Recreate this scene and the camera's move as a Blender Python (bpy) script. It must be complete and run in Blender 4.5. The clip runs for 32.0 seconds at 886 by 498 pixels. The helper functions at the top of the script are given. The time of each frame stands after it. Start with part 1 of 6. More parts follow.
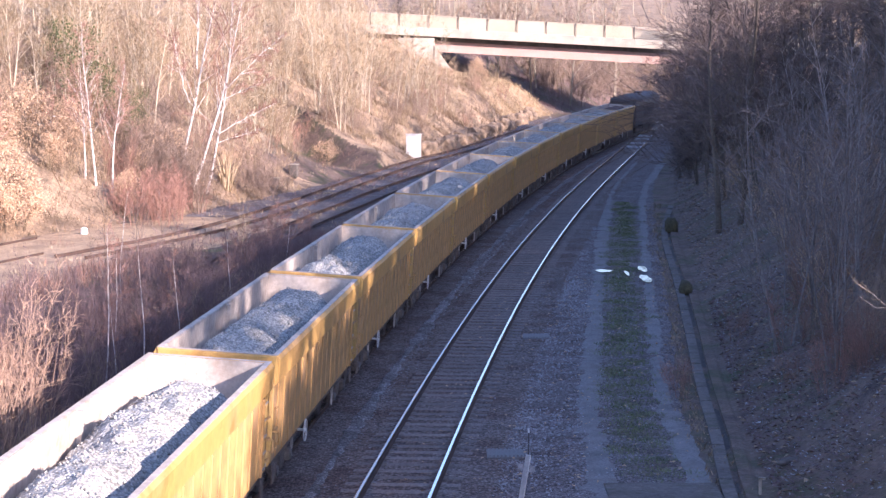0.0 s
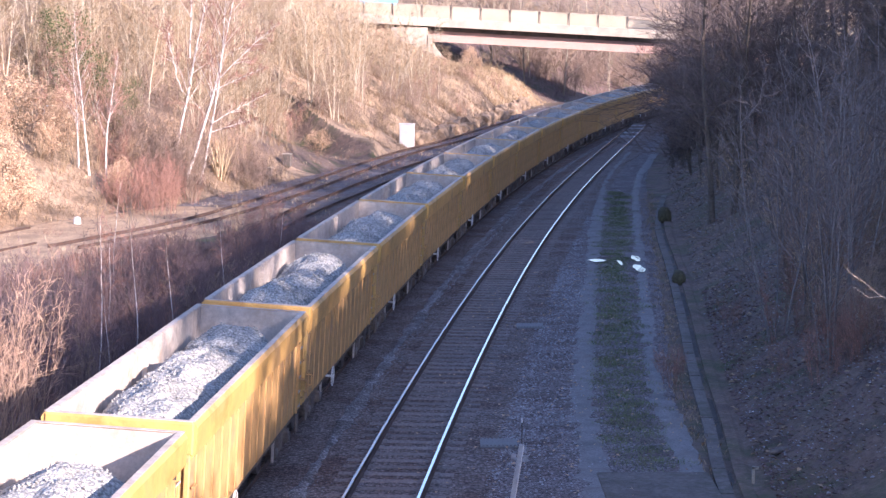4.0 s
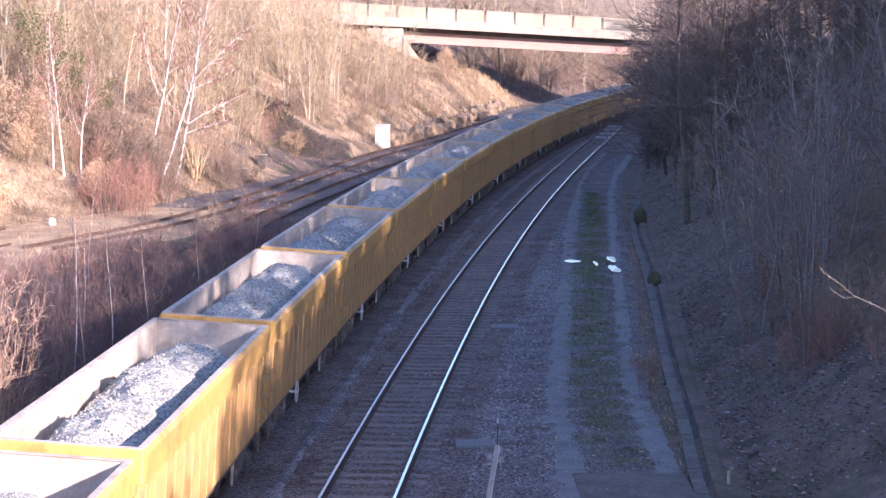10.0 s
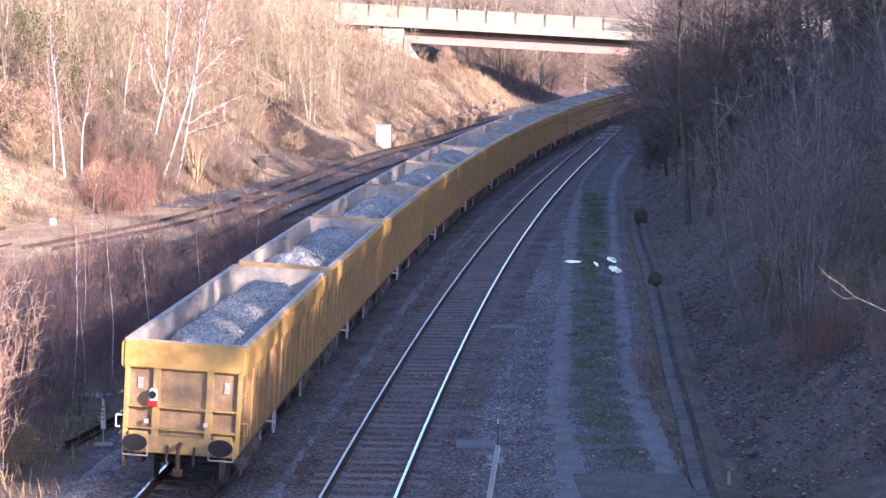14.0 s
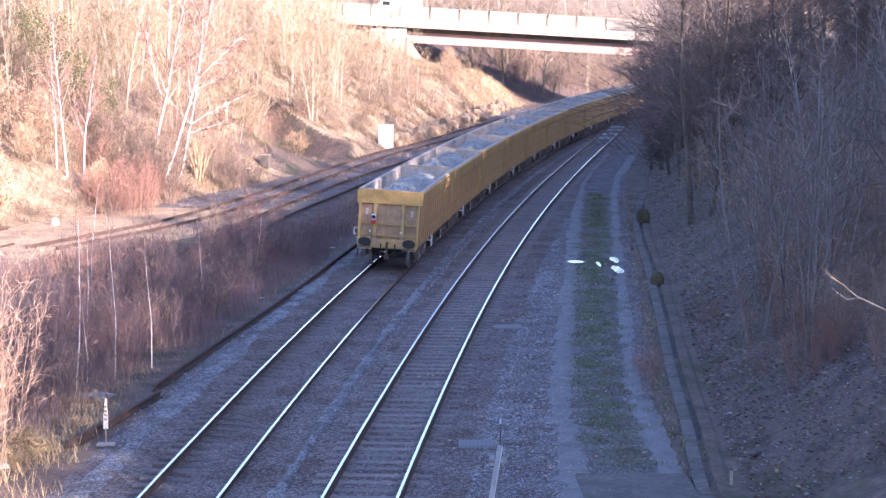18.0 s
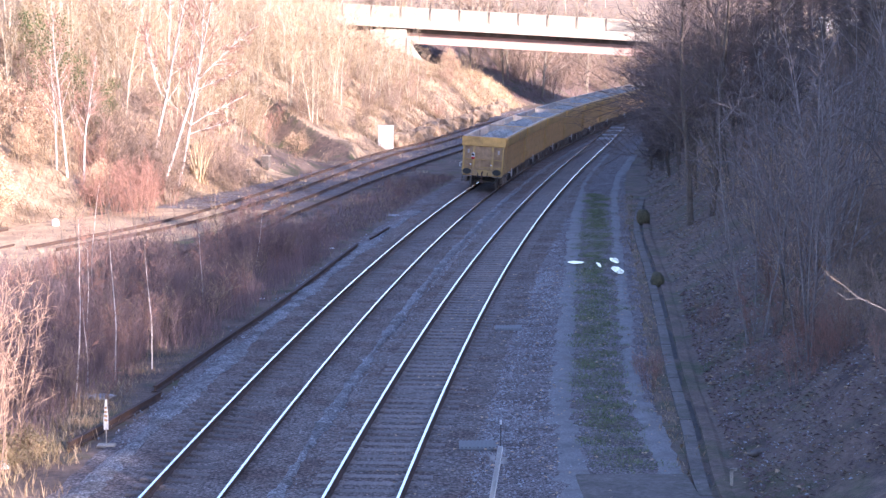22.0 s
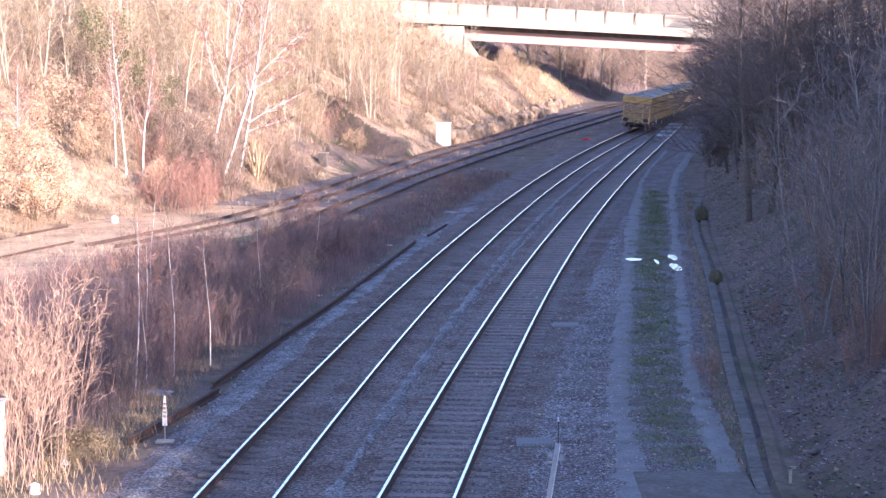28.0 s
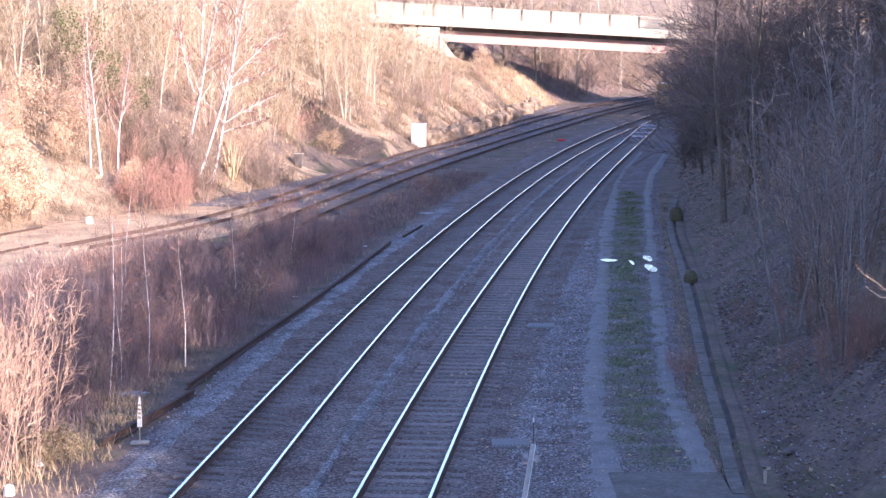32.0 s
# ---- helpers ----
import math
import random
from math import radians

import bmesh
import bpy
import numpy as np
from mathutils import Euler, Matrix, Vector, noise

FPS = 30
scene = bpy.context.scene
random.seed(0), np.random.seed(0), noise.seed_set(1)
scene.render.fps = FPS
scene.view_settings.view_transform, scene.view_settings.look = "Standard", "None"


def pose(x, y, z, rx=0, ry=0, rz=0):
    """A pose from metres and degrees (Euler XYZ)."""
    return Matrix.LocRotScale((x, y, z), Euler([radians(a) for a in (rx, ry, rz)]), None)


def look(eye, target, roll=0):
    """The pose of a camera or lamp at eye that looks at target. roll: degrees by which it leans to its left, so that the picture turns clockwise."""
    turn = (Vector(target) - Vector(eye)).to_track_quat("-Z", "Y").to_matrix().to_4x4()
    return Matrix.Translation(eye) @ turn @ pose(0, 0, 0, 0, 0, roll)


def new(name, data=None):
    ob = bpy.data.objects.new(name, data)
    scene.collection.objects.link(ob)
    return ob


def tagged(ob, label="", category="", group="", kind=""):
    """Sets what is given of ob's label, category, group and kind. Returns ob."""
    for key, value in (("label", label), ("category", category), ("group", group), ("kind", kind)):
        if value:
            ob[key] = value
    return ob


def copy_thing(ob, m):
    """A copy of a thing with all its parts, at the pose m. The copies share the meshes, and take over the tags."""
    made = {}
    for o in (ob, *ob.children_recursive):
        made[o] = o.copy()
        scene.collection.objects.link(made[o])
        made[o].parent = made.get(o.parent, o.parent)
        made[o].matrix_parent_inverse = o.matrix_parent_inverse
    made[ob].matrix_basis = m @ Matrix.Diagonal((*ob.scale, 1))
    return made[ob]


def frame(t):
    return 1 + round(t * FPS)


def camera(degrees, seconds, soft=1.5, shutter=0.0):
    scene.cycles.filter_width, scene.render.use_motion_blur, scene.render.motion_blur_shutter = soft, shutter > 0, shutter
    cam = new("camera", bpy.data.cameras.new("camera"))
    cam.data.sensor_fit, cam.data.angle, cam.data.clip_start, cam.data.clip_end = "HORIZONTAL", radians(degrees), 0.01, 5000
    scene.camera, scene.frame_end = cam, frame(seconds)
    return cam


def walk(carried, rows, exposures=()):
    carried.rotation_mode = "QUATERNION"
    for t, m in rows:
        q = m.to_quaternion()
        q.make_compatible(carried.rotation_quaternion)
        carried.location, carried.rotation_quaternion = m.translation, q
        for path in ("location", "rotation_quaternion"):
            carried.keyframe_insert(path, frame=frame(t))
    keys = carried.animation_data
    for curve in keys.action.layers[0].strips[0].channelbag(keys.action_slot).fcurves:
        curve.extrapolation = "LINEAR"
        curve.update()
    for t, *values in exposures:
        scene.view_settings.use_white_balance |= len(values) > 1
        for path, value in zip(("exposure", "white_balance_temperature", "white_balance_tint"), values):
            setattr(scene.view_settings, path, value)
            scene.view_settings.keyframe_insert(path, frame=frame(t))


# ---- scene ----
cam = camera(24.0, 32.0, soft=1.45)
EYE = (0.0, 0.0, 9.4)
VIEW = [  # seconds, tilt, lean, turn
    (0, 84.15, -0.01, -0.14), (0.5, 84.07, -0.02, -0.19), (1, 84.00, 0.00, -0.21), (1.5, 83.95, -0.03, -0.19), (2, 83.92, -0.03, -0.18),
    (2.5, 83.91, -0.01, -0.17), (3, 83.89, -0.01, -0.25), (3.5, 83.87, -0.02, -0.27), (5.5, 83.86, -0.05, -0.52), (6, 83.86, -0.04, -0.44),
    (6.5, 83.88, -0.02, -0.38), (7, 83.88, -0.05, -0.40), (7.5, 83.89, -0.07, -0.58), (8, 83.89, -0.12, -0.77), (8.5, 83.89, -0.12, -0.94),
    (9, 83.88, -0.10, -1.04), (9.5, 83.89, -0.15, -1.01), (10, 83.89, -0.07, -0.99), (10.5, 83.90, -0.14, -0.95), (11, 83.90, -0.11, -0.90),
    (11.5, 83.89, -0.13, -0.90), (12, 83.90, -0.12, -0.93), (12.5, 83.90, -0.13, -0.97), (13, 83.90, -0.13, -1.01), (13.5, 83.90, -0.14, -1.02),
    (14, 83.90, -0.12, -0.97), (14.5, 83.89, -0.10, -0.86), (16.5, 83.90, -0.15, -0.95), (17, 83.91, -0.14, -0.98), (17.5, 83.91, -0.16, -0.93),
    (18, 83.90, -0.13, -0.90), (18.5, 83.91, -0.12, -0.87), (19, 83.90, -0.12, -0.85), (19.5, 83.90, -0.15, -0.88), (20, 83.90, -0.15, -0.95),
    (20.5, 83.90, -0.14, -1.01), (21, 83.91, -0.14, -0.93), (21.5, 83.90, -0.11, -0.87), (22, 83.92, -0.09, -0.90), (22.5, 83.89, -0.09, -0.81),
    (23, 83.89, -0.03, -0.60), (23.5, 83.89, 0.00, 0.03), (24, 83.90, 0.06, 0.62), (24.5, 83.90, 0.11, 1.19), (25, 83.90, 0.16, 1.52),
    (25.5, 83.92, 0.12, 1.43), (26, 83.91, 0.04, 0.74), (26.5, 83.89, -0.01, 0.48), (28.5, 83.83, 0.07, 0.71), (29, 83.83, 0.07, 0.57),
    (29.5, 83.83, 0.06, 0.45), (30, 83.84, 0.03, 0.34), (30.5, 83.83, 0.03, 0.24), (31, 83.85, 0.01, 0.19), (31.5, 83.85, -0.02, 0.10),
    (32, 83.86, -0.01, 0.00),
]
walk(cam, [(t, pose(*EYE, tilt, lean, turn)) for t, tilt, lean, turn in VIEW],
     exposures=[(t, e, 5500, 31) for t, e in ((0, 1.39), (12, 1.42), (14, 1.48), (16.5, 1.79), (19, 1.83), (23, 1.81), (25.5, 1.74), (32, 1.72))])

# ---- light: a low winter sun from behind the camera and to the right ----
SUN_UP, SUN_TURN = radians(19.5), radians(135)
world = bpy.data.worlds.new("sky")
scene.world = world
world.use_nodes = True
sky = world.node_tree.nodes.new("ShaderNodeTexSky")
sky.sky_type, sky.sun_disc = "NISHITA", False
sky.sun_elevation, sky.sun_rotation = SUN_UP, SUN_TURN
sky.air_density, sky.dust_density, sky.ozone_density = 1.0, 0.8, 1.5
backdrop_sky = world.node_tree.nodes["Background"]
world.node_tree.links.new(sky.outputs[0], backdrop_sky.inputs[0])
backdrop_sky.inputs[1].default_value = 0.114
to_sun = Vector((math.cos(SUN_UP) * math.sin(SUN_TURN), math.cos(SUN_UP) * math.cos(SUN_TURN), math.sin(SUN_UP)))
sun = new("sun", bpy.data.lights.new("sun", "SUN"))
sun.data.energy, sun.data.angle, sun.data.color = 5.0, radians(0.6), (1.0, 0.812, 0.58)
sun.matrix_world = look(to_sun * 300, (0, 0, 0))

# ---- lie of the land: a flat formation between two banks ----
BED = -0.25                      # level of the formation; the rail tops are at 0
LEFT_TOE = [(-34, -60), (-31, 40), (-27.5, 66), (-23.5, 86), (-19.2, 100), (-14.2, 110), (-11.4, 120), (-8.2, 131), (-4.0, 150),
            (-0.6, 167), (3.2, 190), (6.6, 209), (11.3, 245), (17, 266), (30, 300), (52, 345), (95, 420), (150, 500)]
RIGHT_TOE = [(4.6, -60), (5.6, 10), (6.6, 42), (7.1, 50), (7.8, 58), (8.8, 69), (10.0, 82), (11.6, 100), (14.3, 129), (17.8, 158), (21.5, 182),
             (26.5, 205), (34.5, 230), (46, 255), (70, 290), (115, 345), (180, 420), (240, 500)]


def along(line, y):
    return np.interp(y, [p[1] for p in line], [p[0] for p in line])


def lift(d, slope, top, after):
    """Height of a bank d metres behind its toe, rounded at toe and crest."""
    d = np.maximum(d, 0.0)
    run = top / slope
    low = slope * d * d / (d + 0.8)
    return np.where(d < run, np.minimum(low, top), top + (d - run) * after)


def bumps(x, y, size, seed):
    """Soft unevenness between -1 and 1."""
    a, b = x / size + seed * 1.7, y / size - seed * 0.9
    return (np.sin(a + 1.3 * np.sin(b * 0.7 + seed)) + np.sin(b * 1.1 + 1.7 * np.sin(a * 0.6)) + 0.6 * np.sin(1.9 * a - 1.6 * b + seed)) / 2.6


def land(x, y):
    x, y = np.asarray(x, float), np.asarray(y, float)
    dl, dr = along(LEFT_TOE, y) - x, x - along(RIGHT_TOE, y)
    left = lift(dl, 0.50, 9.2, 0.05)
    # a spur with a steep flank and a hollow in front of it
    q = (x + 3.5) * -0.85 + (y - 150.0) * -0.53
    s = (x + 3.5) * -0.53 + (y - 150.0) * 0.85
    hollow = np.clip(q / 1.7, 0, 1) * np.clip((9.5 - q) / 4.5, 0, 1) * np.clip((s + 3) / 3, 0, 1) * np.clip((20 - s) / 13, 0, 1)
    left = left + 1.15 * np.clip((10 - s) / 8, 0.2, 1) * np.exp(-((q + 1.3) / 1.9) ** 2) * np.clip(dl / 0.7, 0, 1) * np.clip((s + 2) / 2, 0, 1) * np.clip((16 - s) / 8, 0, 1)
    left = left * (1 - 0.93 * hollow)
    # a bulging spur of grass before the bridge, and shallow gullies running down the open slope
    left = left + 1.6 * np.exp(-((dl - 5.0) / 3.3) ** 2) * np.clip(dl / 1.5, 0, 1) * np.clip((y - 205) / 25, 0, 1) * np.clip((262 - y) / 8, 0, 1)
    left = left + 0.9 * np.sin((y + 0.45 * dl - 158) * 0.52 + 0.8 * np.sin(y * 0.11)) * np.clip((dl - 0.5) / 3, 0, 1) * np.clip((y - 160) / 8, 0, 1) * np.clip((246 - y) / 8, 0, 1)
    right = lift(dr, 0.60, 14.0, 0.04)
    rough = np.clip(np.maximum(dl, dr) / 3, 0, 1) * (1 - 0.85 * np.exp(-((q - 1) / 4.0) ** 2) * np.clip((s + 3) / 3, 0, 1) * np.clip((20 - s) / 8, 0, 1))
    z = BED + left + right + rough * (0.30 * bumps(x, y, 2.3, 1) + 0.16 * bumps(x, y, 0.9, 2)) + 0.03 * bumps(x, y, 0.7, 3)
    return z + np.clip((y - 330) / 600, 0, 1) * 16

# ---- materials ----
def material(name, build):
    mat = bpy.data.materials.new(name)
    mat.use_nodes = True
    nt = mat.node_tree
    build(nt, nt.nodes["Principled BSDF"])
    return mat


def node(nt, kind, **inputs):
    n = nt.nodes.new(kind)
    for key, value in inputs.items():
        n.inputs[key.replace("_", " ")].default_value = value
    return n


def spot(nt, scale, detail=4.0, rough=0.6, source="Object"):
    """Noise in metres, with its own offset for every object."""
    co = nt.nodes.new("ShaderNodeTexCoord")
    n = node(nt, "ShaderNodeTexNoise", Scale=scale, Detail=detail, Roughness=rough)
    nt.links.new(co.outputs[source], n.inputs["Vector"])
    return n


def ramp(nt, value, stops):
    r = nt.nodes.new("ShaderNodeValToRGB")
    els = r.color_ramp.elements
    while len(els) < len(stops):
        els.new(0.5)
    for e, (at, c) in zip(els, stops):
        e.position, e.color = at, (*c, 1.0) if len(c) == 3 else c
    nt.links.new(value, r.inputs["Fac"])
    return r


def mixed(nt, fac, a, b, how="MIX"):
    m = nt.nodes.new("ShaderNodeMix")
    m.data_type, m.blend_type = "RGBA", how
    for value, slot in ((fac, 0), (a, 6), (b, 7)):
        if isinstance(value, (int, float)):
            m.inputs[slot].default_value = value
        elif isinstance(value, tuple):
            m.inputs[slot].default_value = (*value, 1.0)
        else:
            nt.links.new(value, m.inputs[slot])
    return m.outputs[2]


def bump(nt, b, height, strength, distance):
    n = node(nt, "ShaderNodeBump", Strength=strength, Distance=distance)
    nt.links.new(height, n.inputs["Height"])
    nt.links.new(n.outputs[0], b.inputs["Normal"])


def rough_surface(name, colours, big=0.4, small=9.0, roughness=0.9, relief=0.6, depth=0.03, metal=0.0, stain=None, stain_scale=1.0, source="Object", tint=0.0, contrast=1.0):
    """Two scales of colour, grain in relief, and stains with a shape of their own."""
    def build(nt, b):
        large, fine = spot(nt, big, 3, 0.55, source), spot(nt, small, 5, 0.7, source)
        n = len(colours)
        low = ramp(nt, large.outputs[0], [(0.3 + 0.4 * i / (n - 1), c) for i, c in enumerate(colours)]).outputs[0]
        grain = ramp(nt, fine.outputs[0], [(0.3, (1 - 0.45 * contrast,) * 3), (0.72, (1 + 0.35 * contrast,) * 3)]).outputs[0]
        col = mixed(nt, 1.0, low, grain, "MULTIPLY")
        if stain:
            s = spot(nt, stain_scale, 6, 0.7, source)
            mask = ramp(nt, s.outputs[0], [(0.5, (0, 0, 0)), (0.66, (1, 1, 1))]).outputs[0]
            col = mixed(nt, mask, col, stain)
        if tint:
            info = nt.nodes.new("ShaderNodeObjectInfo")
            shade = ramp(nt, info.outputs["Random"], [(0.0, (1 - tint,) * 3), (1.0, (1 + tint,) * 3)]).outputs[0]
            col = mixed(nt, 1.0, col, shade, "MULTIPLY")
        nt.links.new(col, b.inputs["Base Color"])
        b.inputs["Roughness"].default_value, b.inputs["Metallic"].default_value = roughness, metal
        bump(nt, b, fine.outputs[0], relief, depth)
    return material(name, build)


def stony(name, dark, light, size, patches=None, patch_scale=0.5, depth=0.04, gap=0.35):
    """Broken stone: cells of varied grey with gaps between them."""
    def build(nt, b):
        co = nt.nodes.new("ShaderNodeTexCoord")
        cells = node(nt, "ShaderNodeTexVoronoi", Scale=1.0 / size)
        nt.links.new(co.outputs["Object"], cells.inputs["Vector"])
        grey = nt.nodes.new("ShaderNodeSeparateColor")
        nt.links.new(cells.outputs["Color"], grey.inputs[0])
        col = ramp(nt, grey.outputs[0], [(0.0, dark), (1.0, light)]).outputs[0]
        edge = ramp(nt, cells.outputs["Distance"], [(0.25, (1, 1, 1)), (0.75, (gap, gap, gap))]).outputs[0]
        col = mixed(nt, 1.0, col, edge, "MULTIPLY")
        large = spot(nt, patch_scale, 5, 0.65)
        if patches:
            mask = ramp(nt, large.outputs[0], [(0.42, (0, 0, 0)), (0.62, (1, 1, 1))]).outputs[0]
            col = mixed(nt, mask, col, mixed(nt, 1.0, col, patches, "MULTIPLY"))
        nt.links.new(col, b.inputs["Base Color"])
        b.inputs["Roughness"].default_value = 0.92
        turned = nt.nodes.new("ShaderNodeMath")
        turned.operation = "SUBTRACT"
        turned.inputs[0].default_value = 1.0
        nt.links.new(cells.outputs["Distance"], turned.inputs[1])
        bump(nt, b, turned.outputs[0], 1.0, depth)
    return material(name, build)


def plain(name, colour, roughness=0.6, metal=0.0, glow=0.0):
    def build(nt, b):
        fine = spot(nt, 14.0, 4)
        shade = ramp(nt, fine.outputs[0], [(0.3, (0.78, 0.78, 0.78)), (0.7, (1.15, 1.15, 1.15))]).outputs[0]
        nt.links.new(mixed(nt, 1.0, colour, shade, "MULTIPLY"), b.inputs["Base Color"])
        b.inputs["Roughness"].default_value, b.inputs["Metallic"].default_value = roughness, metal
        if glow:
            b.inputs["Emission Color"].default_value, b.inputs["Emission Strength"].default_value = (*colour, 1.0), glow
    return material(name, build)


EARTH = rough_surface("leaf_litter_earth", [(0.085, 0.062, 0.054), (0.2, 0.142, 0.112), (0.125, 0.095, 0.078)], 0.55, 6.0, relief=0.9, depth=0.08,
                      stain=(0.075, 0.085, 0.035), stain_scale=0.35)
BALLAST = stony("ballast", (0.14, 0.108, 0.097), (0.41, 0.345, 0.32), 0.07, (0.68, 0.55, 0.5), 0.6)
SHOULDER_STONE = rough_surface("pale_stone", [(0.2, 0.2, 0.21), (0.4, 0.4, 0.42), (0.3, 0.29, 0.29)], 3.0, 9.0, relief=0.2, depth=0.01)
CESS = stony("cess_gravel", (0.135, 0.115, 0.112), (0.445, 0.395, 0.395), 0.055, (0.66, 0.57, 0.54), 0.9, 0.03)
SHOULDER = stony("clean_ballast", (0.24, 0.235, 0.24), (0.56, 0.55, 0.56), 0.06, (0.55, 0.51, 0.49), 1.1, 0.04)
YARD = rough_surface("yard_dirt", [(0.34, 0.235, 0.145), (0.52, 0.375, 0.235), (0.4, 0.285, 0.185)], 0.3, 7.0, relief=0.7, depth=0.05, stain=(0.27, 0.19, 0.13), stain_scale=0.5)
SLEEPER = rough_surface("sleeper", [(0.135, 0.112, 0.104), (0.185, 0.155, 0.145), (0.155, 0.13, 0.12)], 2.0, 16.0, relief=0.5, depth=0.01, tint=0.15)
RUST = rough_surface("rail_rust", [(0.055, 0.035, 0.028), (0.1, 0.06, 0.045), (0.07, 0.045, 0.038)], 1.2, 20.0, roughness=0.85, relief=0.3, depth=0.004)
PALE_SLEEPER = rough_surface("pale_sleeper", [(0.18, 0.155, 0.143), (0.25, 0.215, 0.2), (0.205, 0.178, 0.165)], 2.0, 16.0, relief=0.5, depth=0.01, tint=0.15)
POLISHED = plain("polished_railhead", (0.85, 0.85, 0.86), 0.22, 1.0)
YELLOW = rough_surface("yellow_paint", [(0.64, 0.385, 0.13), (0.72, 0.44, 0.13), (0.58, 0.365, 0.165)], 0.6, 3.5, roughness=0.5, relief=0.06, depth=0.004,
                       stain=(0.46, 0.27, 0.08), stain_scale=1.3, tint=0.08, contrast=0.35)
YELLOW_DIRTY = rough_surface("dusty_yellow_paint", [(0.55, 0.33, 0.14), (0.63, 0.38, 0.14), (0.49, 0.31, 0.175)], 0.9, 4.5, roughness=0.6, relief=0.1, depth=0.006,
                             stain=(0.43, 0.27, 0.11), stain_scale=1.6, tint=0.1, contrast=0.45)
SCUFFED = rough_surface("scuffed_end_paint", [(0.54, 0.35, 0.13), (0.63, 0.415, 0.14), (0.5, 0.34, 0.17)], 0.9, 5.0, roughness=0.65, relief=0.12, depth=0.006, stain=(0.4, 0.27, 0.17), stain_scale=1.5, tint=0.1, contrast=0.5)
RUSTY_PANEL = rough_surface("rust_stained_panel", [(0.35, 0.225, 0.13), (0.5, 0.33, 0.18), (0.42, 0.28, 0.175)], 1.6, 6.0, roughness=0.7, relief=0.15, depth=0.006, stain=(0.3, 0.19, 0.11), stain_scale=2.2, tint=0.1, contrast=0.6)
DUSTY = rough_surface("dusty_steel", [(0.44, 0.385, 0.335), (0.57, 0.505, 0.445), (0.5, 0.435, 0.375)], 0.8, 7.0, roughness=0.8, relief=0.2, depth=0.008, contrast=0.6,
                      stain=(0.42, 0.34, 0.27), stain_scale=1.4)
BOGIE = rough_surface("dusty_bogie", [(0.13, 0.105, 0.09), (0.24, 0.19, 0.155)], 1.5, 12.0, roughness=0.85, relief=0.4, depth=0.01)
GRIME = rough_surface("brake_dust", [(0.05, 0.042, 0.038), (0.1, 0.085, 0.075)], 1.5, 12.0, roughness=0.8, relief=0.4, depth=0.01)
WHEEL = rough_surface("wheel_steel", [(0.16, 0.14, 0.13), (0.28, 0.26, 0.25)], 3.0, 18.0, roughness=0.6, relief=0.2, depth=0.004, metal=0.4)
BLACK = plain("black_grease", (0.02, 0.02, 0.022), 0.5)
GRATE = plain("weathered_grating", (0.2, 0.2, 0.205), 0.6, 0.2)
STEEL = plain("galvanised_steel", (0.55, 0.57, 0.6), 0.45, 0.3)
MOSS = rough_surface("mossy_bark", [(0.07, 0.06, 0.035), (0.13, 0.115, 0.06)], 1.5, 9.0, relief=0.8, depth=0.03)
WHITE = plain("white_paint", (0.78, 0.78, 0.76), 0.5)
RED = plain("red_paint", (0.6, 0.03, 0.03), 0.5)
STONE = stony("granite_load", (0.35, 0.355, 0.34), (0.7, 0.7, 0.66), 0.05, (0.82, 0.82, 0.82), 0.9, 0.03, 0.5)
REDSTONE = stony("reddish_load", (0.14, 0.10, 0.09), (0.42, 0.32, 0.3), 0.085, (0.7, 0.6, 0.55), 0.7, 0.05)
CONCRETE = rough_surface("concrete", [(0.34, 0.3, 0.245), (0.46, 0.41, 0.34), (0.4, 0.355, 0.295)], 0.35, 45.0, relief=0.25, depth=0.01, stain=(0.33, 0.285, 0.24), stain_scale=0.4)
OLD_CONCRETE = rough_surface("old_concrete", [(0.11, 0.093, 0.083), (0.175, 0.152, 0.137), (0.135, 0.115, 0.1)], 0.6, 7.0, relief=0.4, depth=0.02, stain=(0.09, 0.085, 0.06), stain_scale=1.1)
GIRDER = rough_surface("pink_girder_paint", [(0.43, 0.285, 0.25), (0.52, 0.355, 0.31)], 0.3, 45.0, roughness=0.6, relief=0.1, depth=0.005, stain=(0.46, 0.29, 0.24), stain_scale=0.5)
PANEL = rough_surface("parapet_panel", [(0.4, 0.335, 0.25), (0.49, 0.415, 0.31)], 0.3, 45.0, roughness=0.6, relief=0.1, depth=0.005, tint=0.1)
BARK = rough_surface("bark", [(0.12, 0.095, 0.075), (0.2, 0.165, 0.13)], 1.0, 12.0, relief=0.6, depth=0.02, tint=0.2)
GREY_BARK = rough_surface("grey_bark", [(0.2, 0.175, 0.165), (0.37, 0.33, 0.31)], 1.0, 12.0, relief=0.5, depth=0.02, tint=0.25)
SUNLIT_BARK = rough_surface("sunlit_pale_bark", [(0.44, 0.375, 0.28), (0.6, 0.525, 0.405)], 1.0, 12.0, relief=0.5, depth=0.02, tint=0.3)
BIRCH = rough_surface("birch_bark", [(0.62, 0.56, 0.52), (0.75, 0.70, 0.66)], 1.2, 6.0, relief=0.3, depth=0.01, stain=(0.14, 0.1, 0.09), stain_scale=2.6)
TWIG = rough_surface("twigs", [(0.32, 0.23, 0.155), (0.48, 0.36, 0.25)], 0.4, 4.0, relief=0.1, depth=0.01, tint=0.25)
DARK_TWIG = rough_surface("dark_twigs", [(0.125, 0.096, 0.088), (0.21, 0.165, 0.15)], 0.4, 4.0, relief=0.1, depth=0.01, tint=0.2)
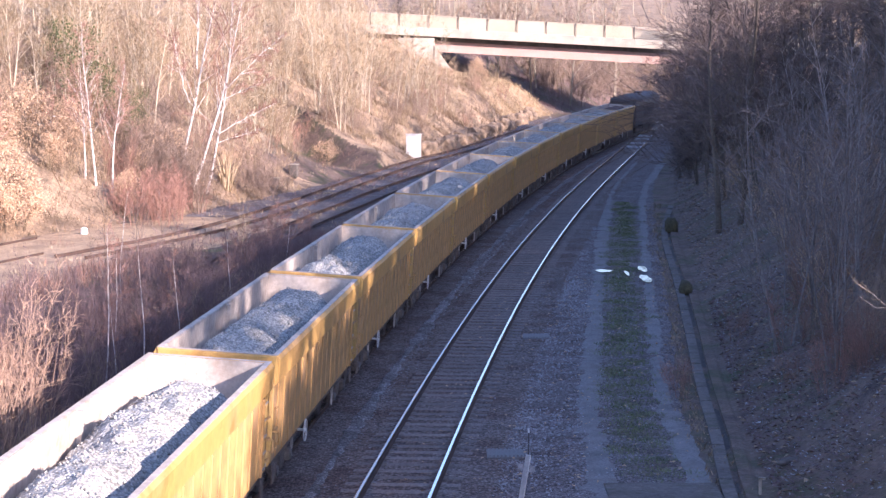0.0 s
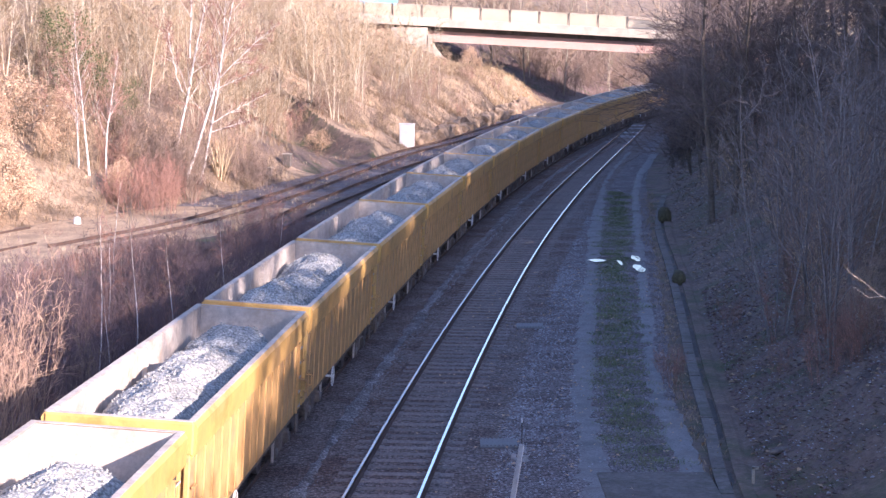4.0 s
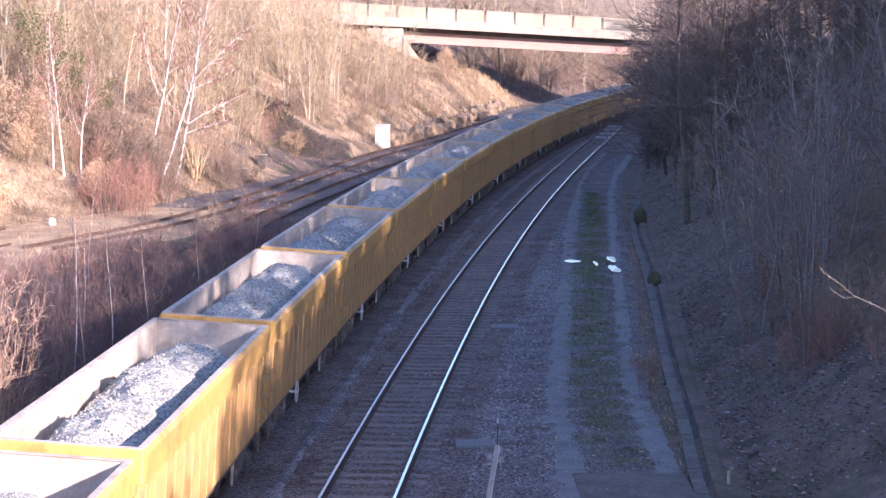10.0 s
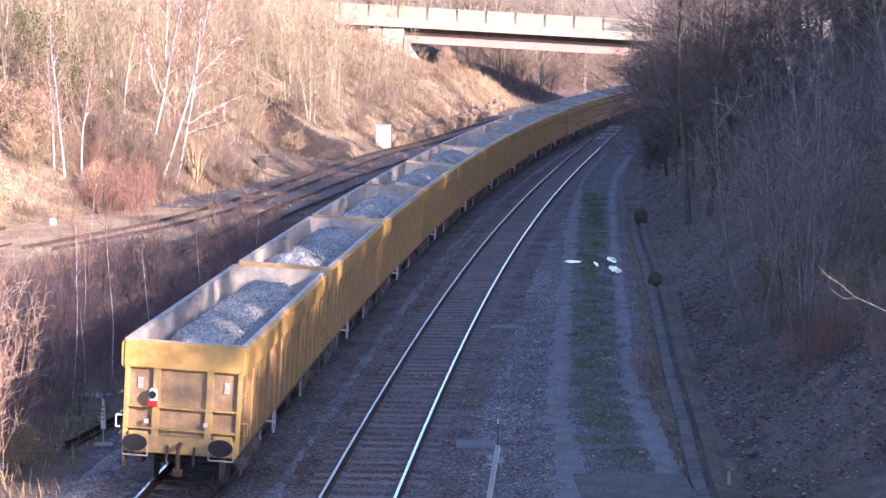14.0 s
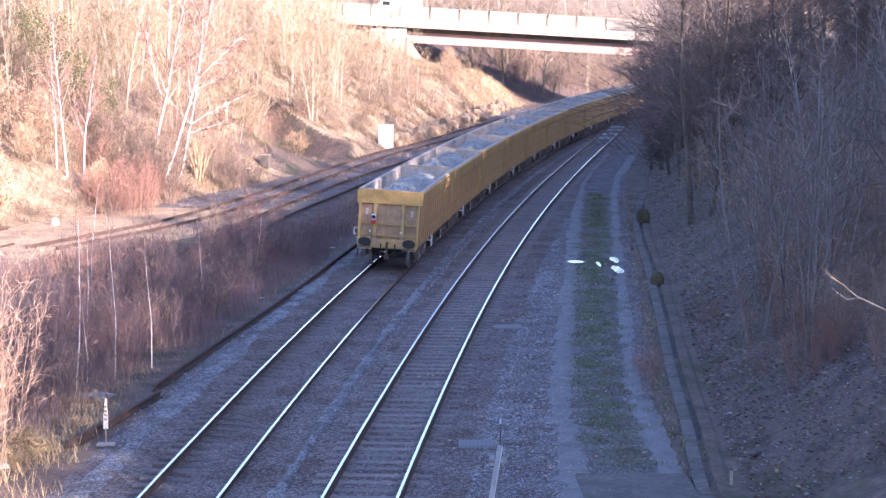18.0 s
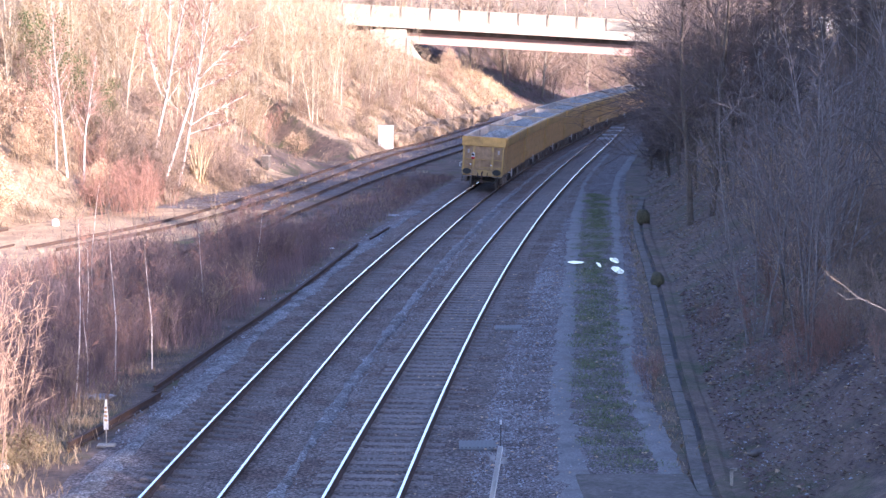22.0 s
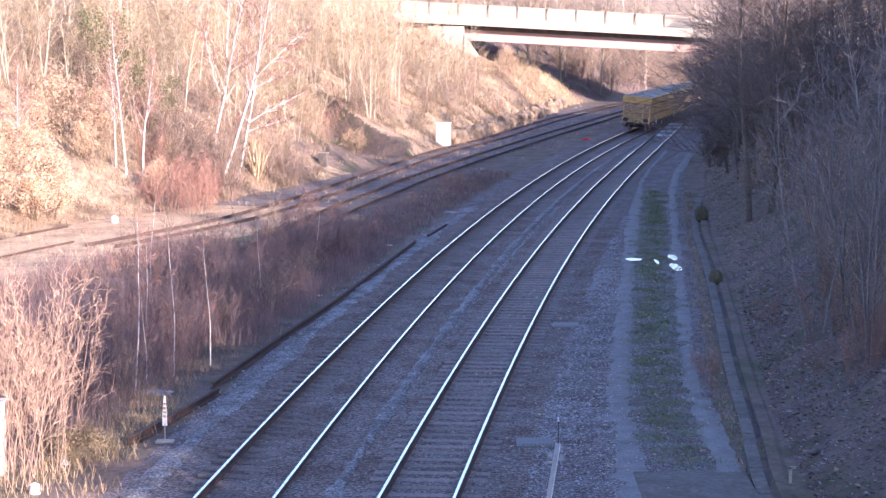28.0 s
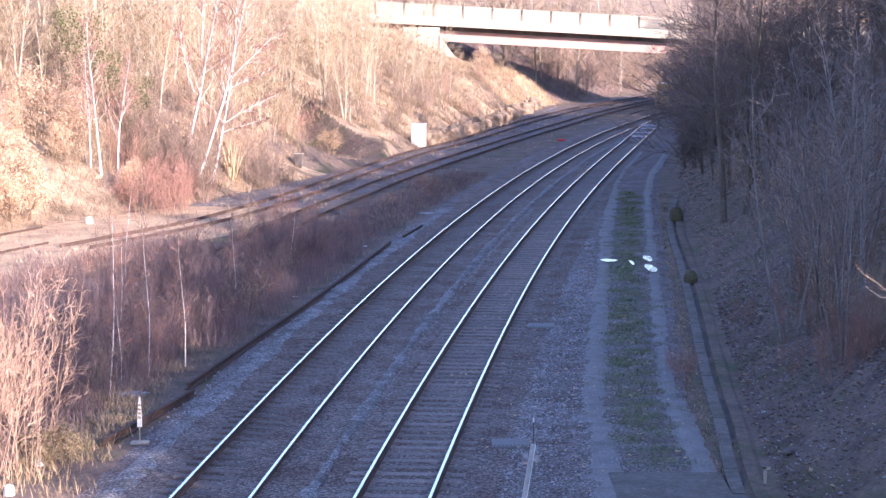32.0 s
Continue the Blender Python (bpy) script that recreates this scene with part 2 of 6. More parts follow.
RED_TWIG = rough_surface("reddish_twigs", [(0.27, 0.145, 0.115), (0.4, 0.235, 0.18)], 0.5, 4.0, relief=0.1, depth=0.01, tint=0.25)
DEAD_FERN = rough_surface("dead_fern", [(0.155, 0.107, 0.07), (0.3, 0.215, 0.14), (0.215, 0.15, 0.1)], 0.35, 8.0, relief=0.1, depth=0.01)
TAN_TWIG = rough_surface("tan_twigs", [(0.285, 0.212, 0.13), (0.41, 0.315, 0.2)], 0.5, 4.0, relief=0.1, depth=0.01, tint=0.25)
BROWN_LEAF = rough_surface("brown_leaves", [(0.45, 0.295, 0.18), (0.64, 0.46, 0.31), (0.53, 0.36, 0.225)], 1.2, 9.0, relief=0.1, depth=0.01, tint=0.2)
SHADE_TWIG = rough_surface("shade_dark_twigs", [(0.075, 0.06, 0.06), (0.125, 0.1, 0.1)], 0.4, 4.0, relief=0.1, depth=0.01, tint=0.2)
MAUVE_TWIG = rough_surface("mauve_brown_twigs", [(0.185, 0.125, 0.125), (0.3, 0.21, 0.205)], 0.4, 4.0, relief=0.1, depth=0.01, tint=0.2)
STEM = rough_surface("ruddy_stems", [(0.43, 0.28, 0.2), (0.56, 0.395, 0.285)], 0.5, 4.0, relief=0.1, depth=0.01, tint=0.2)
SANDSTONE = rough_surface("sandy_rock", [(0.22, 0.155, 0.105), (0.34, 0.25, 0.17), (0.17, 0.125, 0.09)], 0.9, 4.0, relief=0.9, depth=0.06, stain=(0.15, 0.11, 0.08), stain_scale=1.1)
LITTER = rough_surface("dark_leaf_litter", [(0.11, 0.08, 0.07), (0.2, 0.145, 0.115), (0.15, 0.11, 0.09)], 0.8, 9.0, relief=0.1, depth=0.01)
GREEN_LEAF = rough_surface("evergreen_leaves", [(0.05, 0.08, 0.03), (0.11, 0.13, 0.045)], 1.2, 9.0, relief=0.1, depth=0.01)
STRAW = rough_surface("dead_grass", [(0.42, 0.32, 0.2), (0.55, 0.43, 0.28), (0.38, 0.29, 0.17)], 0.6, 8.0, relief=0.1, depth=0.01, tint=0.15)
GRASS = rough_surface("verge_grass", [(0.135, 0.17, 0.08), (0.215, 0.25, 0.125), (0.2, 0.205, 0.125)], 0.8, 8.0, relief=0.2, depth=0.01)
BRACKEN = rough_surface("dead_bracken", [(0.27, 0.19, 0.115), (0.42, 0.31, 0.2), (0.33, 0.25, 0.16)], 0.5, 8.0, relief=0.1, depth=0.01)
PUDDLE = plain("puddle_water", (0.02, 0.022, 0.025), 0.02)
ASH_GREEN = rough_surface("faded_green_leaves", [(0.34, 0.26, 0.14), (0.45, 0.35, 0.2)], 1.2, 9.0, relief=0.1, depth=0.01)
GLASS = plain("dark_glass", (0.02, 0.025, 0.03), 0.05)
TEAL = plain("teal_lorry_paint", (0.02, 0.36, 0.5), 0.35)
PALE_BLUE = plain("pale_blue_trailer_paint", (0.22, 0.5, 0.66), 0.4)
ASPHALT = rough_surface("asphalt", [(0.04, 0.04, 0.042), (0.065, 0.063, 0.06)], 0.5, 20.0, relief=0.3, depth=0.01)
LOCO = rough_surface("loco_paint", [(0.06, 0.05, 0.05), (0.1, 0.075, 0.07)], 0.6, 6.0, roughness=0.45, relief=0.1, depth=0.004)
LOCO_ROOF = rough_surface("loco_roof", [(0.09, 0.08, 0.08), (0.15, 0.135, 0.13)], 0.8, 6.0, roughness=0.7, relief=0.1, depth=0.004)

SUNLIT_SOIL = rough_surface("sunlit_sandy_soil", [(0.17, 0.12, 0.08), (0.44, 0.32, 0.21), (0.3, 0.215, 0.145)], 0.35, 5.0, relief=0.9, depth=0.08, stain=(0.13, 0.1, 0.07), stain_scale=0.6)
BROWN_TWIG = rough_surface("brown_twigs", [(0.2, 0.145, 0.115), (0.33, 0.245, 0.195)], 0.4, 4.0, relief=0.1, depth=0.01, tint=0.2)
GREY_TWIG = rough_surface("grey_twigs", [(0.15, 0.125, 0.12), (0.24, 0.205, 0.195)], 0.4, 4.0, relief=0.1, depth=0.01, tint=0.2)


# ---- building helpers ----
def part(name, bm, mat, parent=None, label="", smooth=False):
    """Links a bmesh as one mesh object under a thing or a part."""
    me = bpy.data.meshes.new(name)
    bm.to_mesh(me)
    bm.free()
    return piece(name, me, mat, parent, label, smooth)


def piece(name, me, mat, parent=None, label="", smooth=False):
    if mat and not me.materials:
        for m in (mat if isinstance(mat, tuple) else (mat,)):
            me.materials.append(m)
    if smooth:
        me.polygons.foreach_set("use_smooth", [True] * len(me.polygons))
    ob = new(name, me)
    ob.parent = parent
    if label:
        ob["label"] = label
    return ob


def raw(name, verts, faces):
    me = bpy.data.meshes.new(name)
    me.from_pydata([tuple(v) for v in verts], [], [tuple(f) for f in faces])
    me.update()
    return me


def box(x, y, z, sx, sy, sz, bevel=0.0, bm=None, turn=None):
    """A box about its centre; several may share a bmesh."""
    bm = bm or bmesh.new()
    m = Matrix.Translation((x, y, z)) @ (turn or Matrix()) @ Matrix.Diagonal((sx, sy, sz, 1))
    vs = bmesh.ops.create_cube(bm, size=1.0, matrix=m)["verts"]
    if bevel:
        es = list({e for v in vs for e in v.link_edges})
        bmesh.ops.bevel(bm, geom=es, offset=bevel, segments=1, affect="EDGES")
    return bm


def rod(a, b, r, sides=8, bm=None, r2=None):
    bm = bm or bmesh.new()
    a, b = Vector(a), Vector(b)
    m = Matrix.Translation((a + b) / 2) @ (b - a).to_track_quat("Z", "Y").to_matrix().to_4x4()
    bmesh.ops.create_cone(bm, cap_ends=True, segments=sides, radius1=r, radius2=r if r2 is None else r2, depth=(b - a).length, matrix=m)
    return bm


def empty(name, m=None):
    ob = new(name)
    if m is not None:
        ob.matrix_basis = m
    return ob


def tubes(runs, sides=4):
    """Tapered tubes along runs of (points, radii): vertices and faces."""
    verts, faces = [], []
    for pts, radii in runs:
        base, n = len(verts), len(pts)
        for i, (p, r) in enumerate(zip(pts, radii)):
            d = (Vector(pts[min(i + 1, n - 1)]) - Vector(pts[max(i - 1, 0)])).normalized()
            u = d.cross(Vector((0.31, 0.95, 0.1))).normalized()
            v = d.cross(u)
            for k in range(sides):
                a = 2 * math.pi * k / sides
                q = Vector(p) + (u * math.cos(a) + v * math.sin(a)) * r
                verts.append((q.x, q.y, q.z))
        for i in range(n - 1):
            for k in range(sides):
                a, b = base + i * sides + k, base + i * sides + (k + 1) % sides
                faces.append((a, b, b + sides, a + sides))
    return verts, faces


def ribbons(runs):
    """Flat tapering slivers along runs of (points, radii), each turned its own way: vertices and faces."""
    verts, faces = [], []
    for k, (pts, radii) in enumerate(runs):
        base, n = len(verts), len(pts)
        a = k * 2.399
        d = (Vector(pts[-1]) - Vector(pts[0])).normalized()
        u = d.cross(Vector((math.cos(a), math.sin(a), 0.3))).normalized()
        for p, r in zip(pts, radii):
            verts += [tuple(Vector(p) - u * r), tuple(Vector(p) + u * r)]
        for i in range(n - 1):
            faces.append((base + 2 * i, base + 2 * i + 1, base + 2 * i + 3, base + 2 * i + 2))
    return verts, faces


def strip(name, path, offsets, mat, closed=False, smooth=False):
    """A sheet or bar along a path of (x, y) points: offsets are (sideways to the right, height) of its section."""
    path = np.array(path, float)
    d = np.gradient(path, axis=0)
    d /= np.linalg.norm(d, axis=1)[:, None]
    right = np.c_[d[:, 1], -d[:, 0]]
    n, verts, faces = len(offsets), [], []
    for p, r in zip(path, right):
        for o, h in offsets:
            verts.append((p[0] + r[0] * o, p[1] + r[1] * o, h))
    for i in range(len(path) - 1):
        for k in range(n if closed else n - 1):
            a, b = i * n + k, i * n + (k + 1) % n
            faces.append((a, b, b + n, a + n))
    if closed:
        faces.append(tuple(range(n)))
        faces.append(tuple(range(len(verts) - 1, len(verts) - n - 1, -1)))
    me = raw(name, verts, faces)
    bm = bmesh.new()
    bm.from_mesh(me)
    bmesh.ops.recalc_face_normals(bm, faces=bm.faces)
    if not closed and sum(f.normal.z for f in bm.faces) < 0:
        bmesh.ops.reverse_faces(bm, faces=bm.faces)
    bm.to_mesh(me)
    bm.free()
    return me


def smooth_line(points, step=1.0):
    """Points along a smooth curve through the given plan points (Catmull-Rom)."""
    p = [np.array(q, float) for q in points]
    p = [2 * p[0] - p[1]] + p + [2 * p[-1] - p[-2]]
    out = []
    for i in range(1, len(p) - 2):
        n = max(2, int(np.linalg.norm(p[i + 1] - p[i]) / step))
        for t in np.linspace(0, 1, n, endpoint=False):
            out.append(0.5 * (2 * p[i] + (p[i + 1] - p[i - 1]) * t + (2 * p[i - 1] - 5 * p[i] + 4 * p[i + 1] - p[i + 2]) * t * t
                              + (3 * p[i] - p[i - 1] - 3 * p[i + 1] + p[i + 2]) * t ** 3))
    out.append(p[-2])
    return [tuple(q) for q in out]


# ---- ground ----
def spaced(*runs):
    return np.concatenate([np.arange(a, b, s) for a, b, s in runs])


xs = spaced((-2500, -300, 200), (-300, -60, 20), (-60, -36, 3), (-36, -13, 0.9), (-13, 0, 0.26), (0, 44, 0.9), (44, 80, 3), (80, 300, 20), (300, 2501, 200))
ys = spaced((-2500, -100, 200), (-100, 20, 6), (20, 36, 1.5), (36, 130, 0.8), (130, 142, 1.3), (142, 166, 0.26), (166, 270, 1.3), (270, 420, 5), (420, 800, 20), (800, 2501, 170))
gx, gy = np.meshgrid(xs, ys)
gz = land(gx, gy)
ny, nx = gx.shape
cells = [(j * nx + i, j * nx + i + 1, (j + 1) * nx + i + 1, (j + 1) * nx + i) for j in range(ny - 1) for i in range(nx - 1)]
ground = piece("ground", raw("ground", np.c_[gx.ravel(), gy.ravel(), gz.ravel()], cells), (EARTH, SUNLIT_SOIL), smooth=True)
# the hollow keeps the dark earth: its shade is put into the colour
hollow_shade = ((gx + 3.5) * -0.85 + (gy - 150.0) * -0.53 > 0.2) & (abs(gy - 148) < 14) & (gx > -11.5)
# paler soil where the sun falls; shaded ground behind the bridge stays dark
sunny = ((along(LEFT_TOE, gy) - gx > 0.2) & (gy > 84) & (gy < 254) & ~hollow_shade) | (gy > 330)
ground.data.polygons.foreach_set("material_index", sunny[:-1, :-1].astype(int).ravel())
tagged(ground, "brown leaf-littered earth of a railway cutting between wooded banks", "ground", kind="structure")

# ---- tracks ----
def main_line(y):
    u = y / 100
    return 0.1455 * u ** 4 - 0.3158 * u ** 3 + 4.1664 * u ** 2 + 4.5842 * u - 7.2104


def loop_line(y):
    u = y / 100
    return -0.7405 * u ** 4 + 2.2479 * u ** 3 + 1.1035 * u ** 2 + 6.7761 * u - 4.1081


def rail_path(f, y0, y1, straight=38.0, bend=0.0):
    """Plan points every metre: the curve f between its ends, straight on behind the near end."""
    g = (f(straight + 0.5) - f(straight - 0.5))
    pts = [(f(straight) + (y - straight) * g, y) for y in np.arange(y0, straight, 2.0)] + [(f(y), y) for y in np.arange(straight, min(y1, 205), 1.0)]
    if y1 > 205:
        x, y, a = f(205), 205.0, math.atan(f(205.5) - f(204.5))
        while y < y1:
            pts.append((x, y))
            x, y, a = x + math.sin(a), y + math.cos(a), a + bend
    return pts


MAIN = rail_path(main_line, -300, 420, bend=0.0013)
LOOP = rail_path(loop_line, -60, 204)
SIDING_A = smooth_line([(-15.9, 89.6), (-14.6, 93), (-11.2, 103), (-7.9, 119.6), (-5.4, 135.8), (-2.1, 156), (2.2, 175), (7.3, 202), (11.6, 222), (17.8, 247.7), (32, 292), (50, 330)], 1.5)
SIDING_B = smooth_line([(-16, 52), (-12, 68), (-9.3, 84), (-6.9, 104.8), (-4.7, 118.8), (-3.4, 127.2), (0, 145.5), (4.4, 167.3), (9.8, 192.8), (20.4, 239.6), (34, 285), (50, 322)], 1.5)
BED_TOP = -0.19
CANT = 3.5                       # degrees by which the main line leans into its curve


def lay_sheet(name, path, half_left, half_right, z, mat, label, edge=0.7, drop=None, rise=0.0):
    drop = BED if drop is None else drop
    offs = [(-half_left - edge, drop - 0.02), (-half_left, z)] + [(o, z + rise * math.sin(7 * o)) for o in np.linspace(-half_left, half_right, 9)[1:-1]] + [(half_right, z), (half_right + edge, drop - 0.02)]
    ob = piece(name, strip(name, path, offs, mat), mat, smooth=False)
    return tagged(ob, label, "ballast" if "ballast" in name else "ground", kind="structure")


cess_rows, cess_rng, n_across = np.arange(20, 214, 0.7), random.Random(31), 33
verts, faces = [], []
for y in cess_rows:
    a, b = main_line(y) - 3.2, float(along(RIGHT_TOE, y)) - 0.8
    for k in range(n_across):
        x = a + (b - a) * k / (n_across - 1)
        verts.append((x, y, BED + (-0.06 if k in (0, n_across - 1) else 0.045 + 0.012 * math.sin(x * 2.7 + y) * math.sin(y * 1.9 - x) + cess_rng.uniform(-0.014, 0.014))))
for j in range(len(cess_rows) - 1):
    for k in range(n_across - 1):
        faces.append((j * n_across + k, j * n_across + k + 1, (j + 1) * n_across + k + 1, (j + 1) * n_across + k))
cess = tagged(piece("cess", raw("cess", verts, faces), CESS, smooth=True), "dark trodden gravelly dirt beside and between the tracks", "dirt", kind="structure")
lay_sheet("ballast_bed", MAIN[::2], 2.0, 1.9, BED_TOP + 0.016, BALLAST, "grey-brown stone ballast under the main line")
lay_sheet("ballast_bed", LOOP[::2], 1.6, 1.9, BED_TOP + 0.004, BALLAST, "grey-brown stone ballast under the loop track")


def loose_stones(path, offset, width, y0, y1, each, label, seed, size=0.05):
    """A band of cleaner stones lying along the ballast's edge, thicker here and there."""
    r = random.Random(seed)
    path = np.array([p for p in path if y0 <= p[1] <= y1])
    d = np.gradient(path, axis=0)
    d /= np.linalg.norm(d, axis=1)[:, None]
    verts, faces = [], []
    for i in range(len(path) - 1):
        n = int(each * (0.55 + 0.45 * math.sin(i * 0.35 + seed) * math.sin(i * 0.13)) * np.linalg.norm(path[i + 1] - path[i]))
        for _ in range(n):
            q = path[i] + (path[i + 1] - path[i]) * r.random() + np.array((d[i][1], -d[i][0])) * (offset + r.gauss(0, width))
            s, m = size * r.uniform(0.5, 1.3), len(verts)
            turn = Euler((r.uniform(0, 6), r.uniform(0, 6), r.uniform(0, 6))).to_matrix()
            c = Vector((q[0], q[1], BED_TOP + s * 0.25 - 0.03 * min(1.0, abs(offset) / 2)))
            for v in ((1, 0, 0), (-1, 0.1, 0), (0, 1, 0.1), (0, -0.9, 0), (0.1, 0, 0.75), (0, 0.1, -0.75)):
                verts.append(tuple(c + turn @ Vector(v) * s))
            faces += [(m, m + 2, m + 4), (m + 2, m + 1, m + 4), (m + 1, m + 3, m + 4), (m + 3, m, m + 4), (m + 2, m, m + 5), (m + 1, m + 2, m + 5), (m + 3, m + 1, m + 5), (m, m + 3, m + 5)]
    tagged(piece("loose_stone", raw("loose_stone", verts, faces), SHOULDER_STONE), label, "stone", kind="stuff")


def clean_band(path, offset, width, y0, y1, label, seed):
    """A ragged band of cleaner stone, heaped a little, along the ballast's edge."""
    r = random.Random(seed)
    pts = np.array(smooth_line([p for p in path if y0 <= p[1] <= y1][::4], 0.35))
    d = np.gradient(pts, axis=0)
    d /= np.linalg.norm(d, axis=1)[:, None]
    verts, faces = [], []
    for i, (p, q) in enumerate(zip(pts, d)):
        w = width * (0.62 + 0.3 * math.sin(i * 0.21 + seed) * math.sin(i * 0.077 + 2)) 
        for k, o in enumerate((-1, -0.6, -0.2, 0.2, 0.6, 1)):
            c = p + np.array((q[1], -q[0])) * (offset + o * w * (1 + r.uniform(-0.35, 0.35)) + r.uniform(-0.04, 0.04))
            verts.append((c[0], c[1], BED_TOP + (-0.05, 0.025, 0.05, 0.05, 0.025, -0.05)[k] + r.uniform(-0.012, 0.012)))
    for i in range(len(pts) - 1):
        for k in range(5):
            a = i * 6 + k
            faces.append((a, a + 1, a + 7, a + 6))
    tagged(piece("ballast_shoulder", raw("ballast_shoulder", verts, faces), SHOULDER, smooth=True), label, "ballast", kind="structure")


clean_band(MAIN, -2.2, 0.6, 36, 112, "ragged band of clean pale stone along the ballast edge", 1)
clean_band(MAIN, 1.82, 0.34, 36, 190, "ragged band of clean pale stone between the two tracks", 2)

loose_stones(MAIN, -2.2, 0.38, 47, 100, 100, "loose pale stones along the ballast edge", 1, 0.035)
loose_stones(MAIN, 1.85, 0.4, 38, 110, 190, "loose pale stones between the two tracks", 2, 0.035)
loose_stones(LOOP, 2.05, 0.45, 38, 105, 230, "loose pale stones beside the loop track", 3, 0.03)
loose_stones(LOOP, 3.1, 0.9, 38, 85, 110, "scattered stones in the cess", 4, 0.04)

RAIL = [(-0.07, -0.16), (-0.07, -0.145), (-0.012, -0.125), (-0.012, -0.045), (-0.036, -0.035), (-0.036, -0.006), (0.036, -0.006), (0.036, -0.035), (0.012, -0.045), (0.012, -0.125), (0.07, -0.145), (0.07, -0.16)]
HEAD = [(-0.034, -0.0055), (-0.03, 0.0), (0.03, 0.0), (0.034, -0.0055)]


def lay_track(name, path, label, shiny=True, level=0.0, y0=36, y1=215, spacing=0.7, lean=0.0, wood=None):
    track = tagged(empty(name), label, "railway track", kind="structure")
    for side in (-0.7525, 0.7525):
        rail = piece("rail", strip("rail", path, [(o + side, h + level - side * math.tan(radians(lean))) for o, h in RAIL], RUST, closed=True), RUST, track, "rusty steel rail")
        piece("railhead", strip("railhead", path, [(o + side, h + level - side * math.tan(radians(lean))) for o, h in HEAD], POLISHED), POLISHED if shiny else RUST, rail, "polished railhead" if shiny else "")
    me = bpy.data.meshes.new("sleeper")
    bm = box(0, 0, -0.23, 2.5, 0.27, 0.12, 0.012)
    for x in (-0.7525, 0.7525):
        for s in (-1, 1):
            box(x + s * 0.13, 0, -0.16, 0.1, 0.16, 0.04, bm=bm)
    bm.to_mesh(me)
    bm.free()
    dist, rng = 0.0, random.Random(len(name))
    for a, b in zip(path, path[1:]):
        step = math.hypot(b[0] - a[0], b[1] - a[1])
        dist += step
        while dist >= spacing:
            dist -= spacing
            t = 1 - dist / step
            x, y = a[0] + (b[0] - a[0]) * t, a[1] + (b[1] - a[1]) * t
            if y0 <= y <= y1:
                ob = piece("sleeper", me, wood or SLEEPER, track)
                ob.matrix_basis = pose(x, y, level + rng.uniform(-0.006, 0.004), 0, lean, -math.degrees(math.atan2(b[0] - a[0], b[1] - a[1])) + rng.uniform(-0.6, 0.6))
    return track


lay_track("railway_track", MAIN, "main line track with polished rails on stone ballast", lean=CANT)
lay_track("railway_track", LOOP, "loop track with polished rails and grey sleepers on stone ballast", wood=PALE_SLEEPER)
lay_track("siding_track", SIDING_A, "rusty siding track along the foot of the bank", shiny=False, level=-0.06, y0=92, y1=142, spacing=0.75)
lay_track("siding_track", SIDING_B, "rusty siding track beside the brushwood strip", shiny=False, level=-0.06, y0=92, y1=142, spacing=0.75)

# ---- bank-side yard, lane and drain ----
yard_path = smooth_line([(-23, 60), (-17.5, 80), (-13.2, 96), (-9.7, 112), (-6.3, 128), (-2.5, 149), (3.2, 174), (9, 203), (16, 235), (31, 285)], 2)
# the pale yard stops where the sun does; the darker bed carries the shade
lay_sheet("siding_bed", [p for p in yard_path if p[1] > 106], 5.2, 3.2, BED + 0.016, CESS, "dirt and old ballast under the siding tracks, darkened for shade", 0.6)
lay_sheet("yard", [p for p in yard_path if p[1] < 112], 6.4, 2.6, BED + 0.045, YARD, "pale sandy dirt of the sunlit part of the siding yard", 0.6)
tagged(bpy.data.objects["yard"], category="dirt")

# two wheel tracks of pale gravel with a grassy strip between them
LANE = [(3.9, 20), (4.5, 42), (4.95, 53.9), (5.75, 63.8), (7.0, 78), (8.95, 100.2), (11.9, 129.5), (16.0, 158)]
lane_path = smooth_line(LANE, 0.4)
GRAVEL = rough_surface("lane_gravel", [(0.165, 0.158, 0.155), (0.25, 0.24, 0.236), (0.2, 0.192, 0.19)], 0.7, 16.0, relief=0.5, depth=0.02, stain=(0.18, 0.16, 0.15), stain_scale=0.8)


def wheel_track(offset, width, label, seed):
    path = np.array(lane_path)
    d = np.gradient(path, axis=0)
    d /= np.linalg.norm(d, axis=1)[:, None]
    right = np.c_[d[:, 1], -d[:, 0]]
    verts, faces, rag = [], [], random.Random(seed)
    for i, (p, r) in enumerate(zip(path, right)):
        fan = width * (1 + 0.006 * max(0, 60 - p[1])) * (1 + 0.08 * math.sin(i * 0.14 + seed) + 0.05 * math.sin(i * 0.33 + 2 * seed))
        for o, h in ((-0.8, -0.05), (-0.5, -0.022), (-0.15, 0.0), (0.15, 0.0), (0.5, -0.022), (0.8, -0.05)):
            q = p + r * (offset * (1 + 0.004 * max(0, 60 - p[1])) + o * fan * (1 + rag.uniform(-0.2, 0.2)))
            verts.append((q[0], q[1], BED + 0.07 + h + rag.uniform(-0.012, 0.012)))
    for i in range(len(path) - 1):
        for k in range(5):
            a = i * 6 + k
            faces.append((a, a + 1, a + 7, a + 6))
    tagged(piece("lane", raw("lane", verts, faces), GRAVEL, smooth=True), label, "lane", kind="structure")


wheel_track(-0.96, 0.52, "pale worn gravel wheel track of an access lane", 1)
wheel_track(0.98, 0.4, "pale worn gravel wheel track of an access lane beside a drain", 4)
slab_me = part("concrete_slab", box(4.75, 41.9, BED + 0.07, 2.4, 4.2, 0.06, 0.02), OLD_CONCRETE)
tagged(slab_me, "grey concrete slab across the access lane", "slab", kind="structure")

